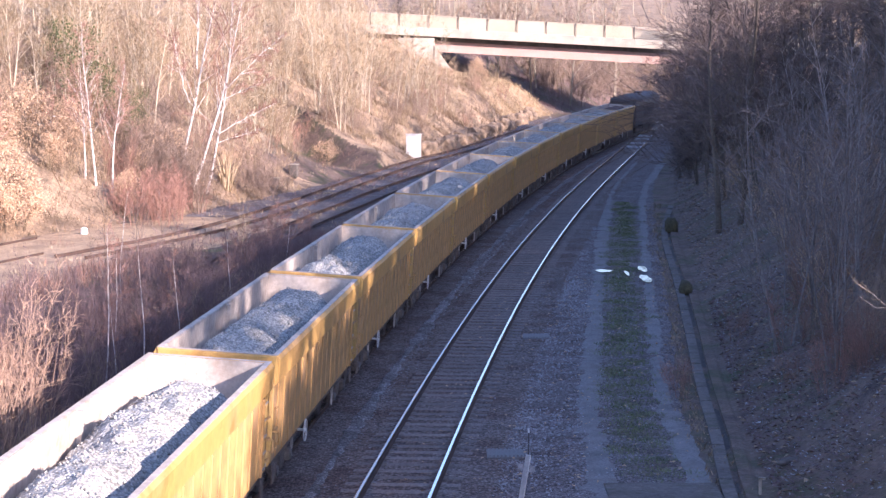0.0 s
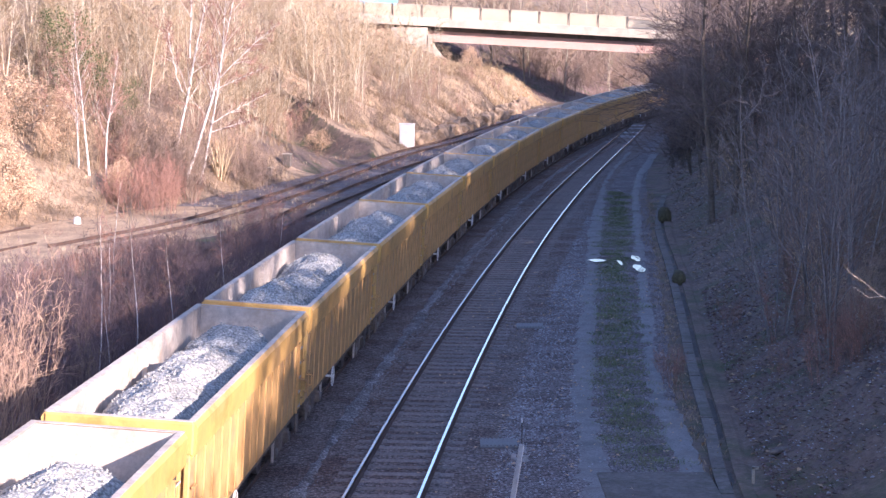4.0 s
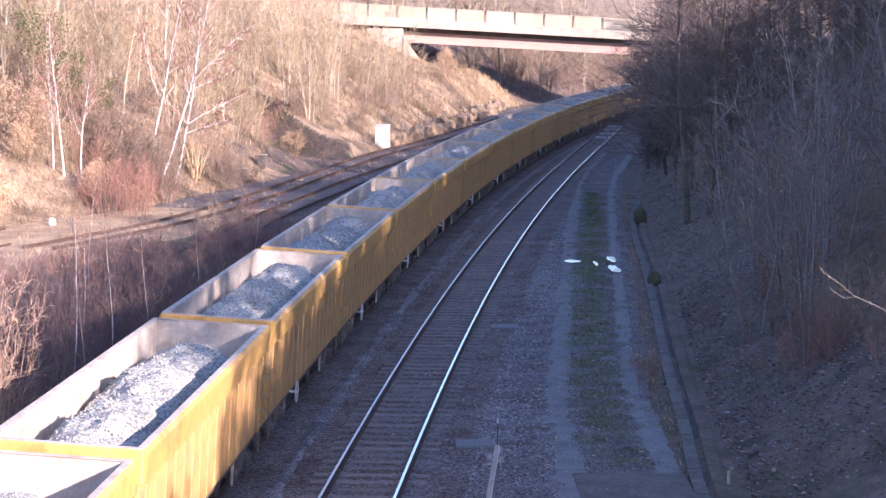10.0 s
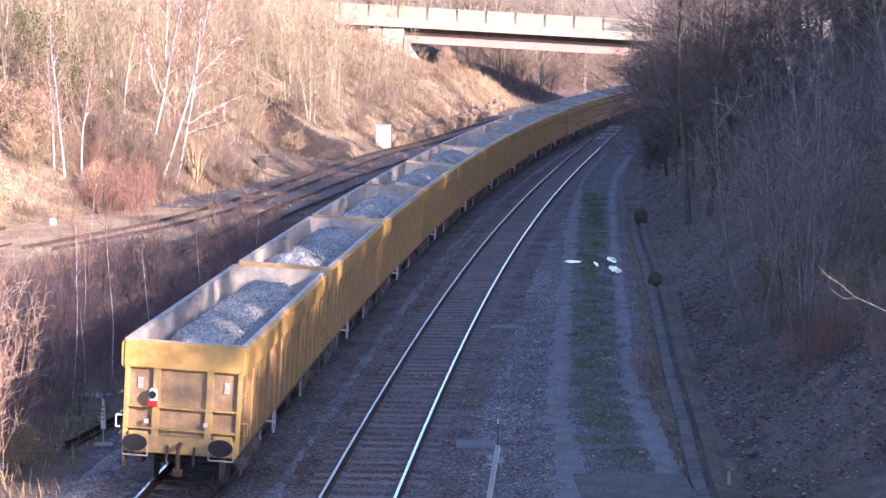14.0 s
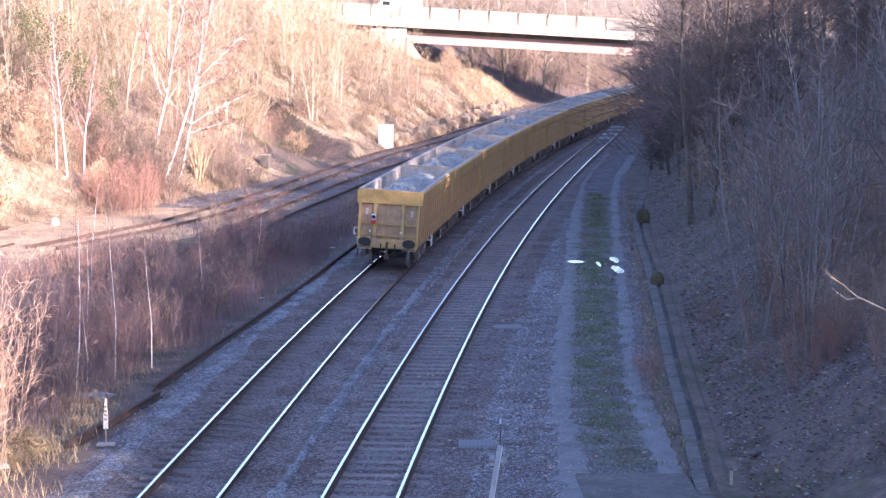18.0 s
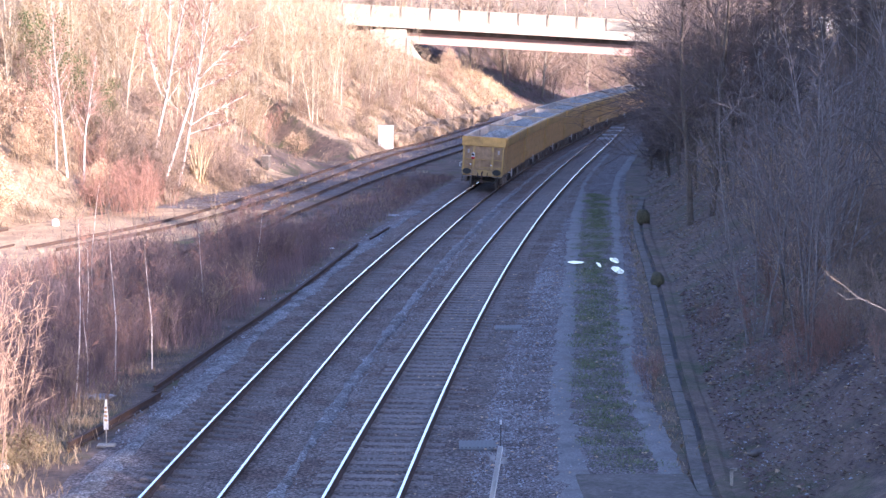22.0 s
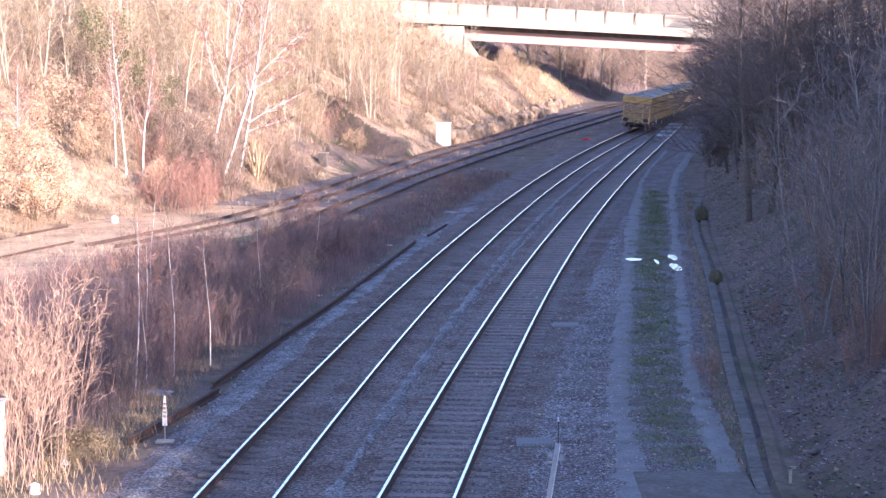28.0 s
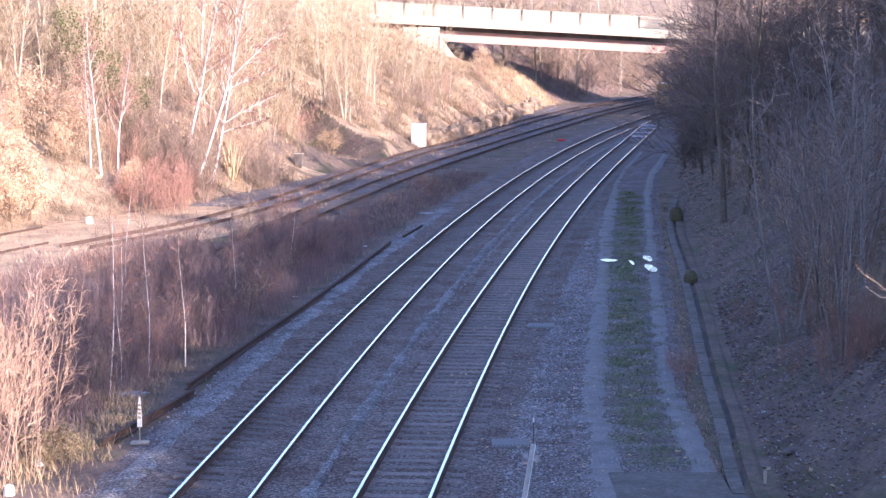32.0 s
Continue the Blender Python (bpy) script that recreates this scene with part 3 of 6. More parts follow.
for x, y, sx, sy, label in ((8.42, 85.2, 0.2, 1.1, "bright puddle in a wheel track"), (8.2, 81.6, 0.22, 1.4, "long bright puddle in a wheel track"), (6.75, 84.4, 0.36, 0.55, "small bright puddle in a wheel track"), (7.62, 83.6, 0.08, 0.9, "narrow puddle between the wheel tracks")):
    rng = random.Random(int(y * 10 + x))
    ring = [(x + sx * (0.8 + 0.35 * rng.random()) * math.cos(a), y + sy * (0.75 + 0.4 * rng.random()) * math.sin(a), BED + 0.115) for a in np.linspace(0, 2 * math.pi, 22, endpoint=False)]
    tagged(piece("puddle", raw("puddle", ring + [(x, y, BED + 0.115)], [(i, (i + 1) % 22, 22) for i in range(22)]), PUDDLE), label, "puddle", kind="structure")

# concrete drain channel at the foot of the shaded bank
drain_line = smooth_line([(5.6, 30), (6.05, 42), (6.65, 49.3), (7.3, 57.6), (8.3, 68.8), (9.4, 81.6), (10.9, 100), (13.2, 118)], 0.5)
drain = tagged(empty("drain_channel"), "weathered concrete drain channel along the foot of the bank", "drain", kind="structure")
for k, i in enumerate(range(0, len(drain_line) - 4, 4)):
    seg = drain_line[i:i + 4] + [tuple(np.array(drain_line[i + 3]) + 0.97 * (np.array(drain_line[i + 4]) - np.array(drain_line[i + 3])))]
    lift_by = 0.012 * math.sin(k * 2.1)
    piece("kerb", strip("kerb", seg, [(-0.13, BED - 0.1), (-0.12, BED + 0.09 + lift_by), (0.17, BED + 0.09 + lift_by), (0.18, BED - 0.1)], OLD_CONCRETE, closed=True), OLD_CONCRETE, drain)
    # the dark gap beside the kerb: a flat strip of dark colour
    piece("gutter", strip("gutter", seg, [(0.18, BED + 0.012), (0.36, BED + 0.012)], GRIME), GRIME, drain)

piece("bank_lip", strip("bank_lip", drain_line, [(0.3, BED - 0.05), (0.34, BED + 0.1), (0.6, BED + 0.1), (0.95, BED - 0.06)], EARTH), EARTH, drain)

# ---- plants ----
def wander(rng, p, d, length, n, bend, up):
    """Points of a limb that bends a little and turns upwards."""
    pts, d = [Vector(p)], Vector(d).normalized()
    for _ in range(n):
        d = (d + Vector((rng.uniform(-bend, bend), rng.uniform(-bend, bend), rng.uniform(-bend, bend) + up))).normalized()
        pts.append(pts[-1] + d * (length / n))
    return pts


def side_way(rng, d, open_angle):
    d = Vector(d).normalized()
    u = d.cross(Vector((rng.uniform(-1, 1), rng.uniform(-1, 1), rng.uniform(-1, 1)))).normalized()
    return (d * math.cos(open_angle) + u * math.sin(open_angle)).normalized()


def grow(rng, height, girth, limbs=14, fork=6, twigs=5, first=0.3, open_angle=0.7, reach=0.4, lean=0.05, droop=0.05, stems=1, thick=0.011, joints=9, skeleton=()):
    """The runs of a bare tree: (trunk and limbs, fine branches and twigs)."""
    wood, fine, tips = [], [], []
    for s in range(len(skeleton) or stems):
        a = rng.uniform(0, 6.28)
        tilt = lean + (0.18 * rng.uniform(0.4, 1.3) if stems > 1 else 0)
        base = (0.12 * stems * 0.4 * math.cos(a), 0.12 * stems * 0.4 * math.sin(a), -0.15) if stems > 1 else (0, 0, -0.15)
        h = height * (rng.uniform(0.7, 1.0) if stems > 1 else 1)
        trunk = wander(rng, base, (tilt * math.cos(a), tilt * math.sin(a), 1), h, joints, 0.06 * 9 / joints, 0.02)
        g = girth * (rng.uniform(0.6, 1.0) if stems > 1 else 1)
        if skeleton:  # stems that lean and bend as told: start, lean, bend, rise, girth
            x0, z0, slant, bow, h, g = skeleton[s]
            sway = rng.uniform(-0.12, 0.12)
            trunk = [Vector((x0 + slant * q + bow * q * q + rng.gauss(0, 0.03), sway * q, z0 + q)) for q in [h * i / joints for i in range(joints + 1)]]
        wood.append((trunk, [g * (1 - 0.9 * (i / joints) ** 0.85) for i in range(joints + 1)]))
        for k in range(limbs):
            f = first + (0.97 - first) * (k + rng.random()) / limbs
            i = min(int(f * joints), joints - 1)
            p = trunk[i].lerp(trunk[i + 1], f * joints - i)
            d = side_way(rng, trunk[i + 1] - trunk[i], open_angle * rng.uniform(0.7, 1.3))
            size = h * reach * (1.1 - f) * rng.uniform(0.6, 1.2) + 0.25
            bends = 3 if joints > 6 else 2
            limb = wander(rng, p, d, size, bends, 0.2, droop)
            r = max(g * (1 - 0.9 * f) * 0.32, thick * 1.3)
            (wood if girth > 0.045 else fine).append((limb, [r * (1 - 0.8 * i / bends) for i in range(bends + 1)]))
            for _ in range(fork):
                q = rng.uniform(0.2, 1.0) * bends
                j = min(int(q), bends - 1)
                at = limb[j].lerp(limb[j + 1], q - j)
                branch = wander(rng, at, side_way(rng, limb[j + 1] - limb[j], rng.uniform(0.4, 0.9)), size * rng.uniform(0.25, 0.55), 2, 0.2, droop)
                fine.append((branch, [thick * 1.25, thick, thick * 0.5]))
                for _ in range(twigs):
                    e = rng.uniform(0.15, 1.0) * 2
                    m = min(int(e), 1)
                    start = branch[m].lerp(branch[m + 1], e - m)
                    twig = wander(rng, start, side_way(rng, branch[m + 1] - branch[m], rng.uniform(0.3, 0.9)), size * rng.uniform(0.1, 0.28) + 0.08, 1, 0.2, droop)
                    fine.append((twig, [thick * 0.8, thick * 0.35]))
                    tips.append(twig[-1])
    return wood, fine, tips


def leaf_cloud(rng, tips, share, size, spread=0.1, each=3):
    """Small curled leaves about the twig ends: vertices and faces."""
    verts, faces = [], []
    for t in tips:
        if rng.random() > share:
            continue
        for _ in range(each):
            c = t + Vector((rng.gauss(0, spread), rng.gauss(0, spread), rng.gauss(0, spread)))
            u = Vector((rng.uniform(-1, 1), rng.uniform(-1, 1), rng.uniform(-1, 1))).normalized()
            v = u.cross(Vector((rng.uniform(-1, 1), rng.uniform(-1, 1), rng.uniform(-1, 1)))).normalized()
            s, n = size * rng.uniform(0.6, 1.3), len(verts)
            for q in (c - u * s, c + v * s * 0.45 + u * 0.1 * s, c + u * s, c - v * s * 0.45 + u * 0.1 * s):
                verts.append(tuple(q))
            faces.append((n, n + 1, n + 2, n + 3))
    return verts, faces


def make_plant(name, seed, bark, twig, label, category, leaves=None, leaf_size=0.07, leaf_share=0.8, leaf_each=3, leaf_spread=0.1, **shape):
    rng = random.Random(seed)
    wood, fine, tips = grow(rng, **shape)
    plant = tagged(empty(name), label, category)
    piece("trunk", raw("trunk", *tubes(wood, 5 if shape["girth"] > 0.07 else 3)), bark, plant, smooth=True)
    piece("crown", raw("crown", *ribbons(fine)), twig, plant)
    if leaves:
        piece("foliage", raw("foliage", *leaf_cloud(rng, tips, leaf_share, leaf_size, leaf_spread, leaf_each)), leaves, plant)
    return plant


PLANTED = {}


def plant(kinds, x, y, size=1.0, rng=random.Random(77), turn=None, sink=0.1, label=""):
    """Stands a copy of one of the kinds on the land; the first use of a kind takes the original."""
    ob = rng.choice(kinds)
    m = pose(x, y, float(land(x, y)) - sink, rng.uniform(-3, 3), rng.uniform(-3, 3), rng.uniform(0, 360) if turn is None else turn) @ Matrix.Diagonal((size, size, size * rng.uniform(0.92, 1.08), 1))
    if PLANTED.get(ob.name):
        ob = copy_thing(ob, m)
    else:
        PLANTED[ob.name] = True
        ob.matrix_basis = m
    if label:
        ob["label"] = label
    return ob


def mass(name, spots, label, category):
    """Many plants grown into one thicket: spots are (kind, x, y, size); the first of a kind stands as a plant of its own."""
    r = random.Random(len(spots))
    verts, faces, marks, mats, n = [], [], [], [], 0
    for kind, x, y, size in spots:
        if not PLANTED.get(kind.name):
            plant([kind], x, y, size, r)
            continue
        m = np.array(pose(x, y, float(land(x, y)) - 0.1, r.uniform(-4, 4), r.uniform(-4, 4), r.uniform(0, 360)))[:3]
        for child in kind.children:
            me = child.data
            co = np.empty(len(me.vertices) * 3)
            me.vertices.foreach_get("co", co)
            quads = np.empty(len(me.polygons) * 4, int)
            me.polygons.foreach_get("vertices", quads)
            if me.materials[0] not in mats:
                mats.append(me.materials[0])
            verts.append(co.reshape(-1, 3) * (size, size, size * r.uniform(0.85, 1.15)) @ m[:, :3].T + m[:, 3])
            faces.append(quads.reshape(-1, 4) + n)
            marks += [mats.index(me.materials[0])] * len(me.polygons)
            n += len(me.vertices)
    me = raw(name, np.concatenate(verts).tolist(), np.concatenate(faces).tolist())
    ob = piece(name, me, tuple(mats))
    me.polygons.foreach_set("material_index", marks)
    return tagged(ob, label, category, kind="stuff")


BIRCHES = [make_plant("birch_tree", 10 + i, BIRCH, RED_TWIG, "white-barked bare birch on the sunlit bank", "tree", height=13.5, girth=0.13, limbs=24, fork=7, twigs=6, first=0.3, open_angle=0.6, reach=0.34, lean=0.1) for i in range(3)]
# a clump of white stems fanning from one foot, with long side limbs
BIRCH_CLUMP = [make_plant("birch_clump", 15, BIRCH, RED_TWIG, "clump of leaning white birch stems fanning from one foot", "tree", height=12.5, girth=0.13, limbs=15, fork=6, twigs=5, first=0.28, open_angle=0.62, reach=0.3, thick=0.012,
                          skeleton=[(0, -0.3, 0.14, 0.004, 13.0, 0.1), (0.8, 6.3, 0.02, 0.0, 6.2, 0.055), (0.45, 4.5, -0.42, 0.045, 3.6, 0.036), (0.7, -0.2, 0.36, -0.012, 12.5, 0.1), (1.55, -0.4, 0.22, -0.012, 11.5, 0.085),
                                    (2.25, 5.0, 1.0, 0.02, 3.2, 0.036), (2.2, 4.6, 2.1, 0.1, 1.3, 0.026), (2.1, 2.9, 1.9, 0.1, 1.7, 0.03), (2.0, 2.4, 3.2, 0.2, 0.8, 0.022)])]
THIN_BIRCH = [make_plant("birch_sapling", 20 + i, BIRCH, RED_TWIG, "thin white-barked birch sapling in the brushwood", "tree", height=5.2, girth=0.035, limbs=12, fork=4, twigs=3, first=0.35, open_angle=0.5, reach=0.2, thick=0.006) for i in range(2)]
# bark and twigs carry the light: pale on the sunlit bank, dark on the shaded
WOODS = [make_plant("bare_tree", 30 + i, SUNLIT_BARK, TAN_TWIG, "bare tree on the sunlit bank, bark coloured pale for the sun", "tree", height=11.5, girth=0.088, limbs=24 - 8 * (i % 2), fork=5, twigs=3, first=0.12, open_angle=0.6, reach=0.34, lean=0.08, stems=1 + (i % 3), thick=0.015) for i in range(4)]
SHADY = [make_plant("bare_tree", 40 + i, BARK, DARK_TWIG, "bare tree on the shaded bank, coloured dark for the shade", "tree", height=13.0, girth=0.17, limbs=22, fork=7, twigs=5, first=0.22, open_angle=0.85, reach=0.42, droop=0.03, thick=0.014) for i in range(3)]
SLENDER = [make_plant("slender_tree", 50 + i, GREY_BARK, GREY_TWIG, "slender grey many-stemmed tree on the shaded bank", "tree", height=8.6, girth=0.056, limbs=11, fork=4, twigs=2, first=0.18, open_angle=0.62, reach=0.36, stems=4, thick=0.01) for i in range(3)]
SCRUB = [make_plant("bare_shrub", 60 + i, BARK, TWIG, "bare brown shrub of many thin stems", "shrub", height=3.4, girth=0.028, limbs=6, fork=3, twigs=2, first=0.15, open_angle=0.5, reach=0.4, stems=6, thick=0.009, joints=5) for i in range(3)]
RED_SCRUB = [make_plant("reddish_shrub", 70 + i, RED_TWIG, RED_TWIG, "reddish bare shrub of many thin stems", "shrub", height=3.0, girth=0.02, limbs=6, fork=3, twigs=2, first=0.15, open_angle=0.45, reach=0.36, stems=9, thick=0.007, joints=5) for i in range(2)]
TAN_SCRUB = [make_plant("tan_shrub", 80 + i, TAN_TWIG, TAN_TWIG, "sunlit tan bare shrub of upright stems", "shrub", height=4.3, girth=0.034, limbs=7, fork=3, twigs=2, first=0.15, open_angle=0.42, reach=0.32, stems=7, thick=0.009, joints=6) for i in range(2)]
LEAFY = [make_plant("brown_leaved_shrub", 90 + i, BARK, TWIG, "shrub still hung with curled brown leaves", "shrub", BROWN_LEAF, 0.085, 0.9, 5, 0.24, height=4.6, girth=0.05, limbs=10, fork=4, twigs=4, first=0.08, open_angle=0.8, reach=0.45, stems=4, thick=0.009, joints=5) for i in range(3)]
EVERGREEN = [make_plant("evergreen_tree", 100, BARK, TWIG, "dull green ivy-clad tree among bare trees", "tree", GREEN_LEAF, 0.13, 0.55, 3, 0.4, height=11, girth=0.14, limbs=20, fork=5, twigs=5, first=0.2, open_angle=0.6, reach=0.34, stems=2)]
HAZY = [make_plant("bare_tree", 45 + i, BARK, DARK_TWIG, "thin-stemmed bare tree with a wide twiggy crown, coloured dark for the shade", "tree", height=11.5, girth=0.07, limbs=20, fork=7, twigs=5, first=0.12, open_angle=0.95, reach=0.46, droop=0.02, stems=2, thick=0.013) for i in range(2)]
DENSE = [make_plant("dense_shrub", 110 + i, BROWN_TWIG, BROWN_TWIG, "dense dark brown bare shrub", "shrub", height=4.2, girth=0.026, limbs=9, fork=4, twigs=2, first=0.15, open_angle=0.5, reach=0.34, stems=7, thick=0.0085, joints=5) for i in range(3)]
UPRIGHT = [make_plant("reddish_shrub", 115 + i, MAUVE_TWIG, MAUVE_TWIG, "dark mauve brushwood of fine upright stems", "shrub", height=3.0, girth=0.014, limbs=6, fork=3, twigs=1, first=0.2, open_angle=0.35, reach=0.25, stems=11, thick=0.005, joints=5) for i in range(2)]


def blades(name, spots, mat, label, category, tall, lean, width, each, seed, raised=0.0):
    """One sheet of thin stalks: each spot is (x, y, radius)."""
    rng = random.Random(seed)
    verts, faces = [], []
    for x, y, r in spots:
        z0 = None
        for _ in range(each):
            a, q = rng.uniform(0, 6.28), r * math.sqrt(rng.random())
            px, py = x + q * math.cos(a), y + q * math.sin(a)
            if z0 is None:
                z0 = float(land(x, y))
                gxs, gys = float(land(x + 0.5, y)) - z0, float(land(x, y + 0.5)) - z0
            pz = z0 + (px - x) * gxs * 2 + (py - y) * gys * 2 - 0.05 + raised
            h, b = tall * rng.uniform(0.4, 1.2), rng.uniform(0, 6.28)
            tip = (px + lean * h * math.cos(b), py + lean * h * math.sin(b), pz + h)
            w, n = width * rng.uniform(0.8, 1.9), len(verts)
            c, s = math.cos(b + 1.57) * w, math.sin(b + 1.57) * w
            mx, my, mz = px + (tip[0] - px) * 0.52, py + (tip[1] - py) * 0.52, pz + h * 0.62
            verts += [(px - c, py - s, pz), (px + c, py + s, pz), (mx + c * 0.7, my + s * 0.7, mz), (mx - c * 0.7, my - s * 0.7, mz), tip]
            faces += [(n, n + 1, n + 2, n + 3), (n + 3, n + 2, n + 4)]
    return tagged(piece(name, raw(name, verts, faces), mat), label, category, kind="stuff")


# ---- far road bridge ----
BRIDGE_Y = 250.0


def deck(x):
    return 10.25 - 0.055 * x


def road_bridge():
    bridge = tagged(empty("road_bridge"), "concrete and pink steel road bridge across the cutting", "bridge")
    tilt = Matrix.Rotation(math.atan(0.055), 4, "Y")
    x0, x1 = -26.0, 62.0
    mid, length = (x0 + x1) / 2, x1 - x0
    part("deck", box(mid, BRIDGE_Y + 5.2, deck(mid) - 0.25, length, 9.6, 0.5, turn=tilt), ASPHALT, bridge)
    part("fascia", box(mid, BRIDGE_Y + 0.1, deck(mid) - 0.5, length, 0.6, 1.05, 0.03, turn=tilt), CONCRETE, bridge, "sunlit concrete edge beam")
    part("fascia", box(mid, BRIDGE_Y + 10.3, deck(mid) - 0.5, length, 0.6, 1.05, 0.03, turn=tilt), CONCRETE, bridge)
    # dark slab added for the shadow band between edge beam and girder
    part("soffit", box(mid, BRIDGE_Y + 5.5, deck(mid) - 1.05, length, 8.6, 0.98, turn=tilt), OLD_CONCRETE, bridge, "concrete underside, coloured dark for its shade")
    for dy in (1.5, 4.0, 6.5, 9.0):
        x2 = -0.6
        m = (x2 + x1) / 2
        bm = box(m, BRIDGE_Y + dy, deck(m) - 2.16, x1 - x2, 0.06, 1.24, turn=tilt)
        girder = part("girder", bm, GIRDER, bridge, "pink-painted steel girder")
        for z in (2.78, 1.54):
            part("flange", box(m, BRIDGE_Y + dy, deck(m) - z, x1 - x2, 0.5, 0.06, turn=tilt), GIRDER, girder)
    part("abutment", box(-2.6, BRIDGE_Y + 5.2, 5.4, 4.4, 10.6, 7.4, 0.05), CONCRETE, bridge, "white sunlit concrete abutment")
    part("abutment", box(54, BRIDGE_Y + 5.2, 3.0, 4.4, 10.6, 8.0, 0.05), CONCRETE, bridge)
    bm = bmesh.new()
    vs = [bm.verts.new(p) for p in ((-0.4, BRIDGE_Y + 0.2, 8.2), (-0.4, BRIDGE_Y - 0.25, 8.2), (-0.4, BRIDGE_Y + 0.2, 4.5), (-0.4, BRIDGE_Y - 0.25, 4.5), (2.2, BRIDGE_Y + 0.2, 4.5), (2.2, BRIDGE_Y - 0.25, 4.5))]
    for f in ((0, 1, 3, 2), (1, 0, 4, 5), (1, 5, 3), (0, 2, 4)):
        bm.faces.new([vs[i] for i in f])
    part("wing_wall", bm, CONCRETE, bridge)
    n = int(length / 3.5)
    for i in range(n + 1):
        x = x0 + 3.5 * i + 0.45
        part("post", box(x, BRIDGE_Y - 0.16, deck(x) + 0.72, 0.065, 0.12, 1.5), GRIME, bridge, "dark parapet post") if i == 0 else None
        if i:
            ob = piece("post", bpy.data.objects["post"].data, GRIME, bridge)
            ob.matrix_basis = pose(3.5 * i, 0, deck(x) - deck(x0 + 0.45))
        p = box(x + 1.75, BRIDGE_Y - 0.02, deck(x + 1.75) + 0.7, 3.36, 0.05, 1.36, turn=tilt)
        if 23 < x < 30:
            p.free()
            for h in (0.25, 0.6, 0.95, 1.3):
                part("rail_bar", box(x + 1.75, BRIDGE_Y - 0.02, deck(x + 1.75) + h, 3.4, 0.05, 0.06, turn=tilt), CONCRETE, bridge)
        else:
            part("panel", p, PANEL, bridge, "pale parapet panel" if i == 0 else "")
    part("top_rail", box(mid, BRIDGE_Y - 0.05, deck(mid) + 1.44, length, 0.12, 0.09, turn=tilt), CONCRETE, bridge)
    part("far_parapet", box(mid, BRIDGE_Y + 10.3, deck(mid) + 0.62, length, 0.12, 1.2, turn=tilt), PANEL, bridge)
    return bridge


road_bridge()

# ---- bogie box wagons ----
LENGTH, PITCH = 13.1, 13.9


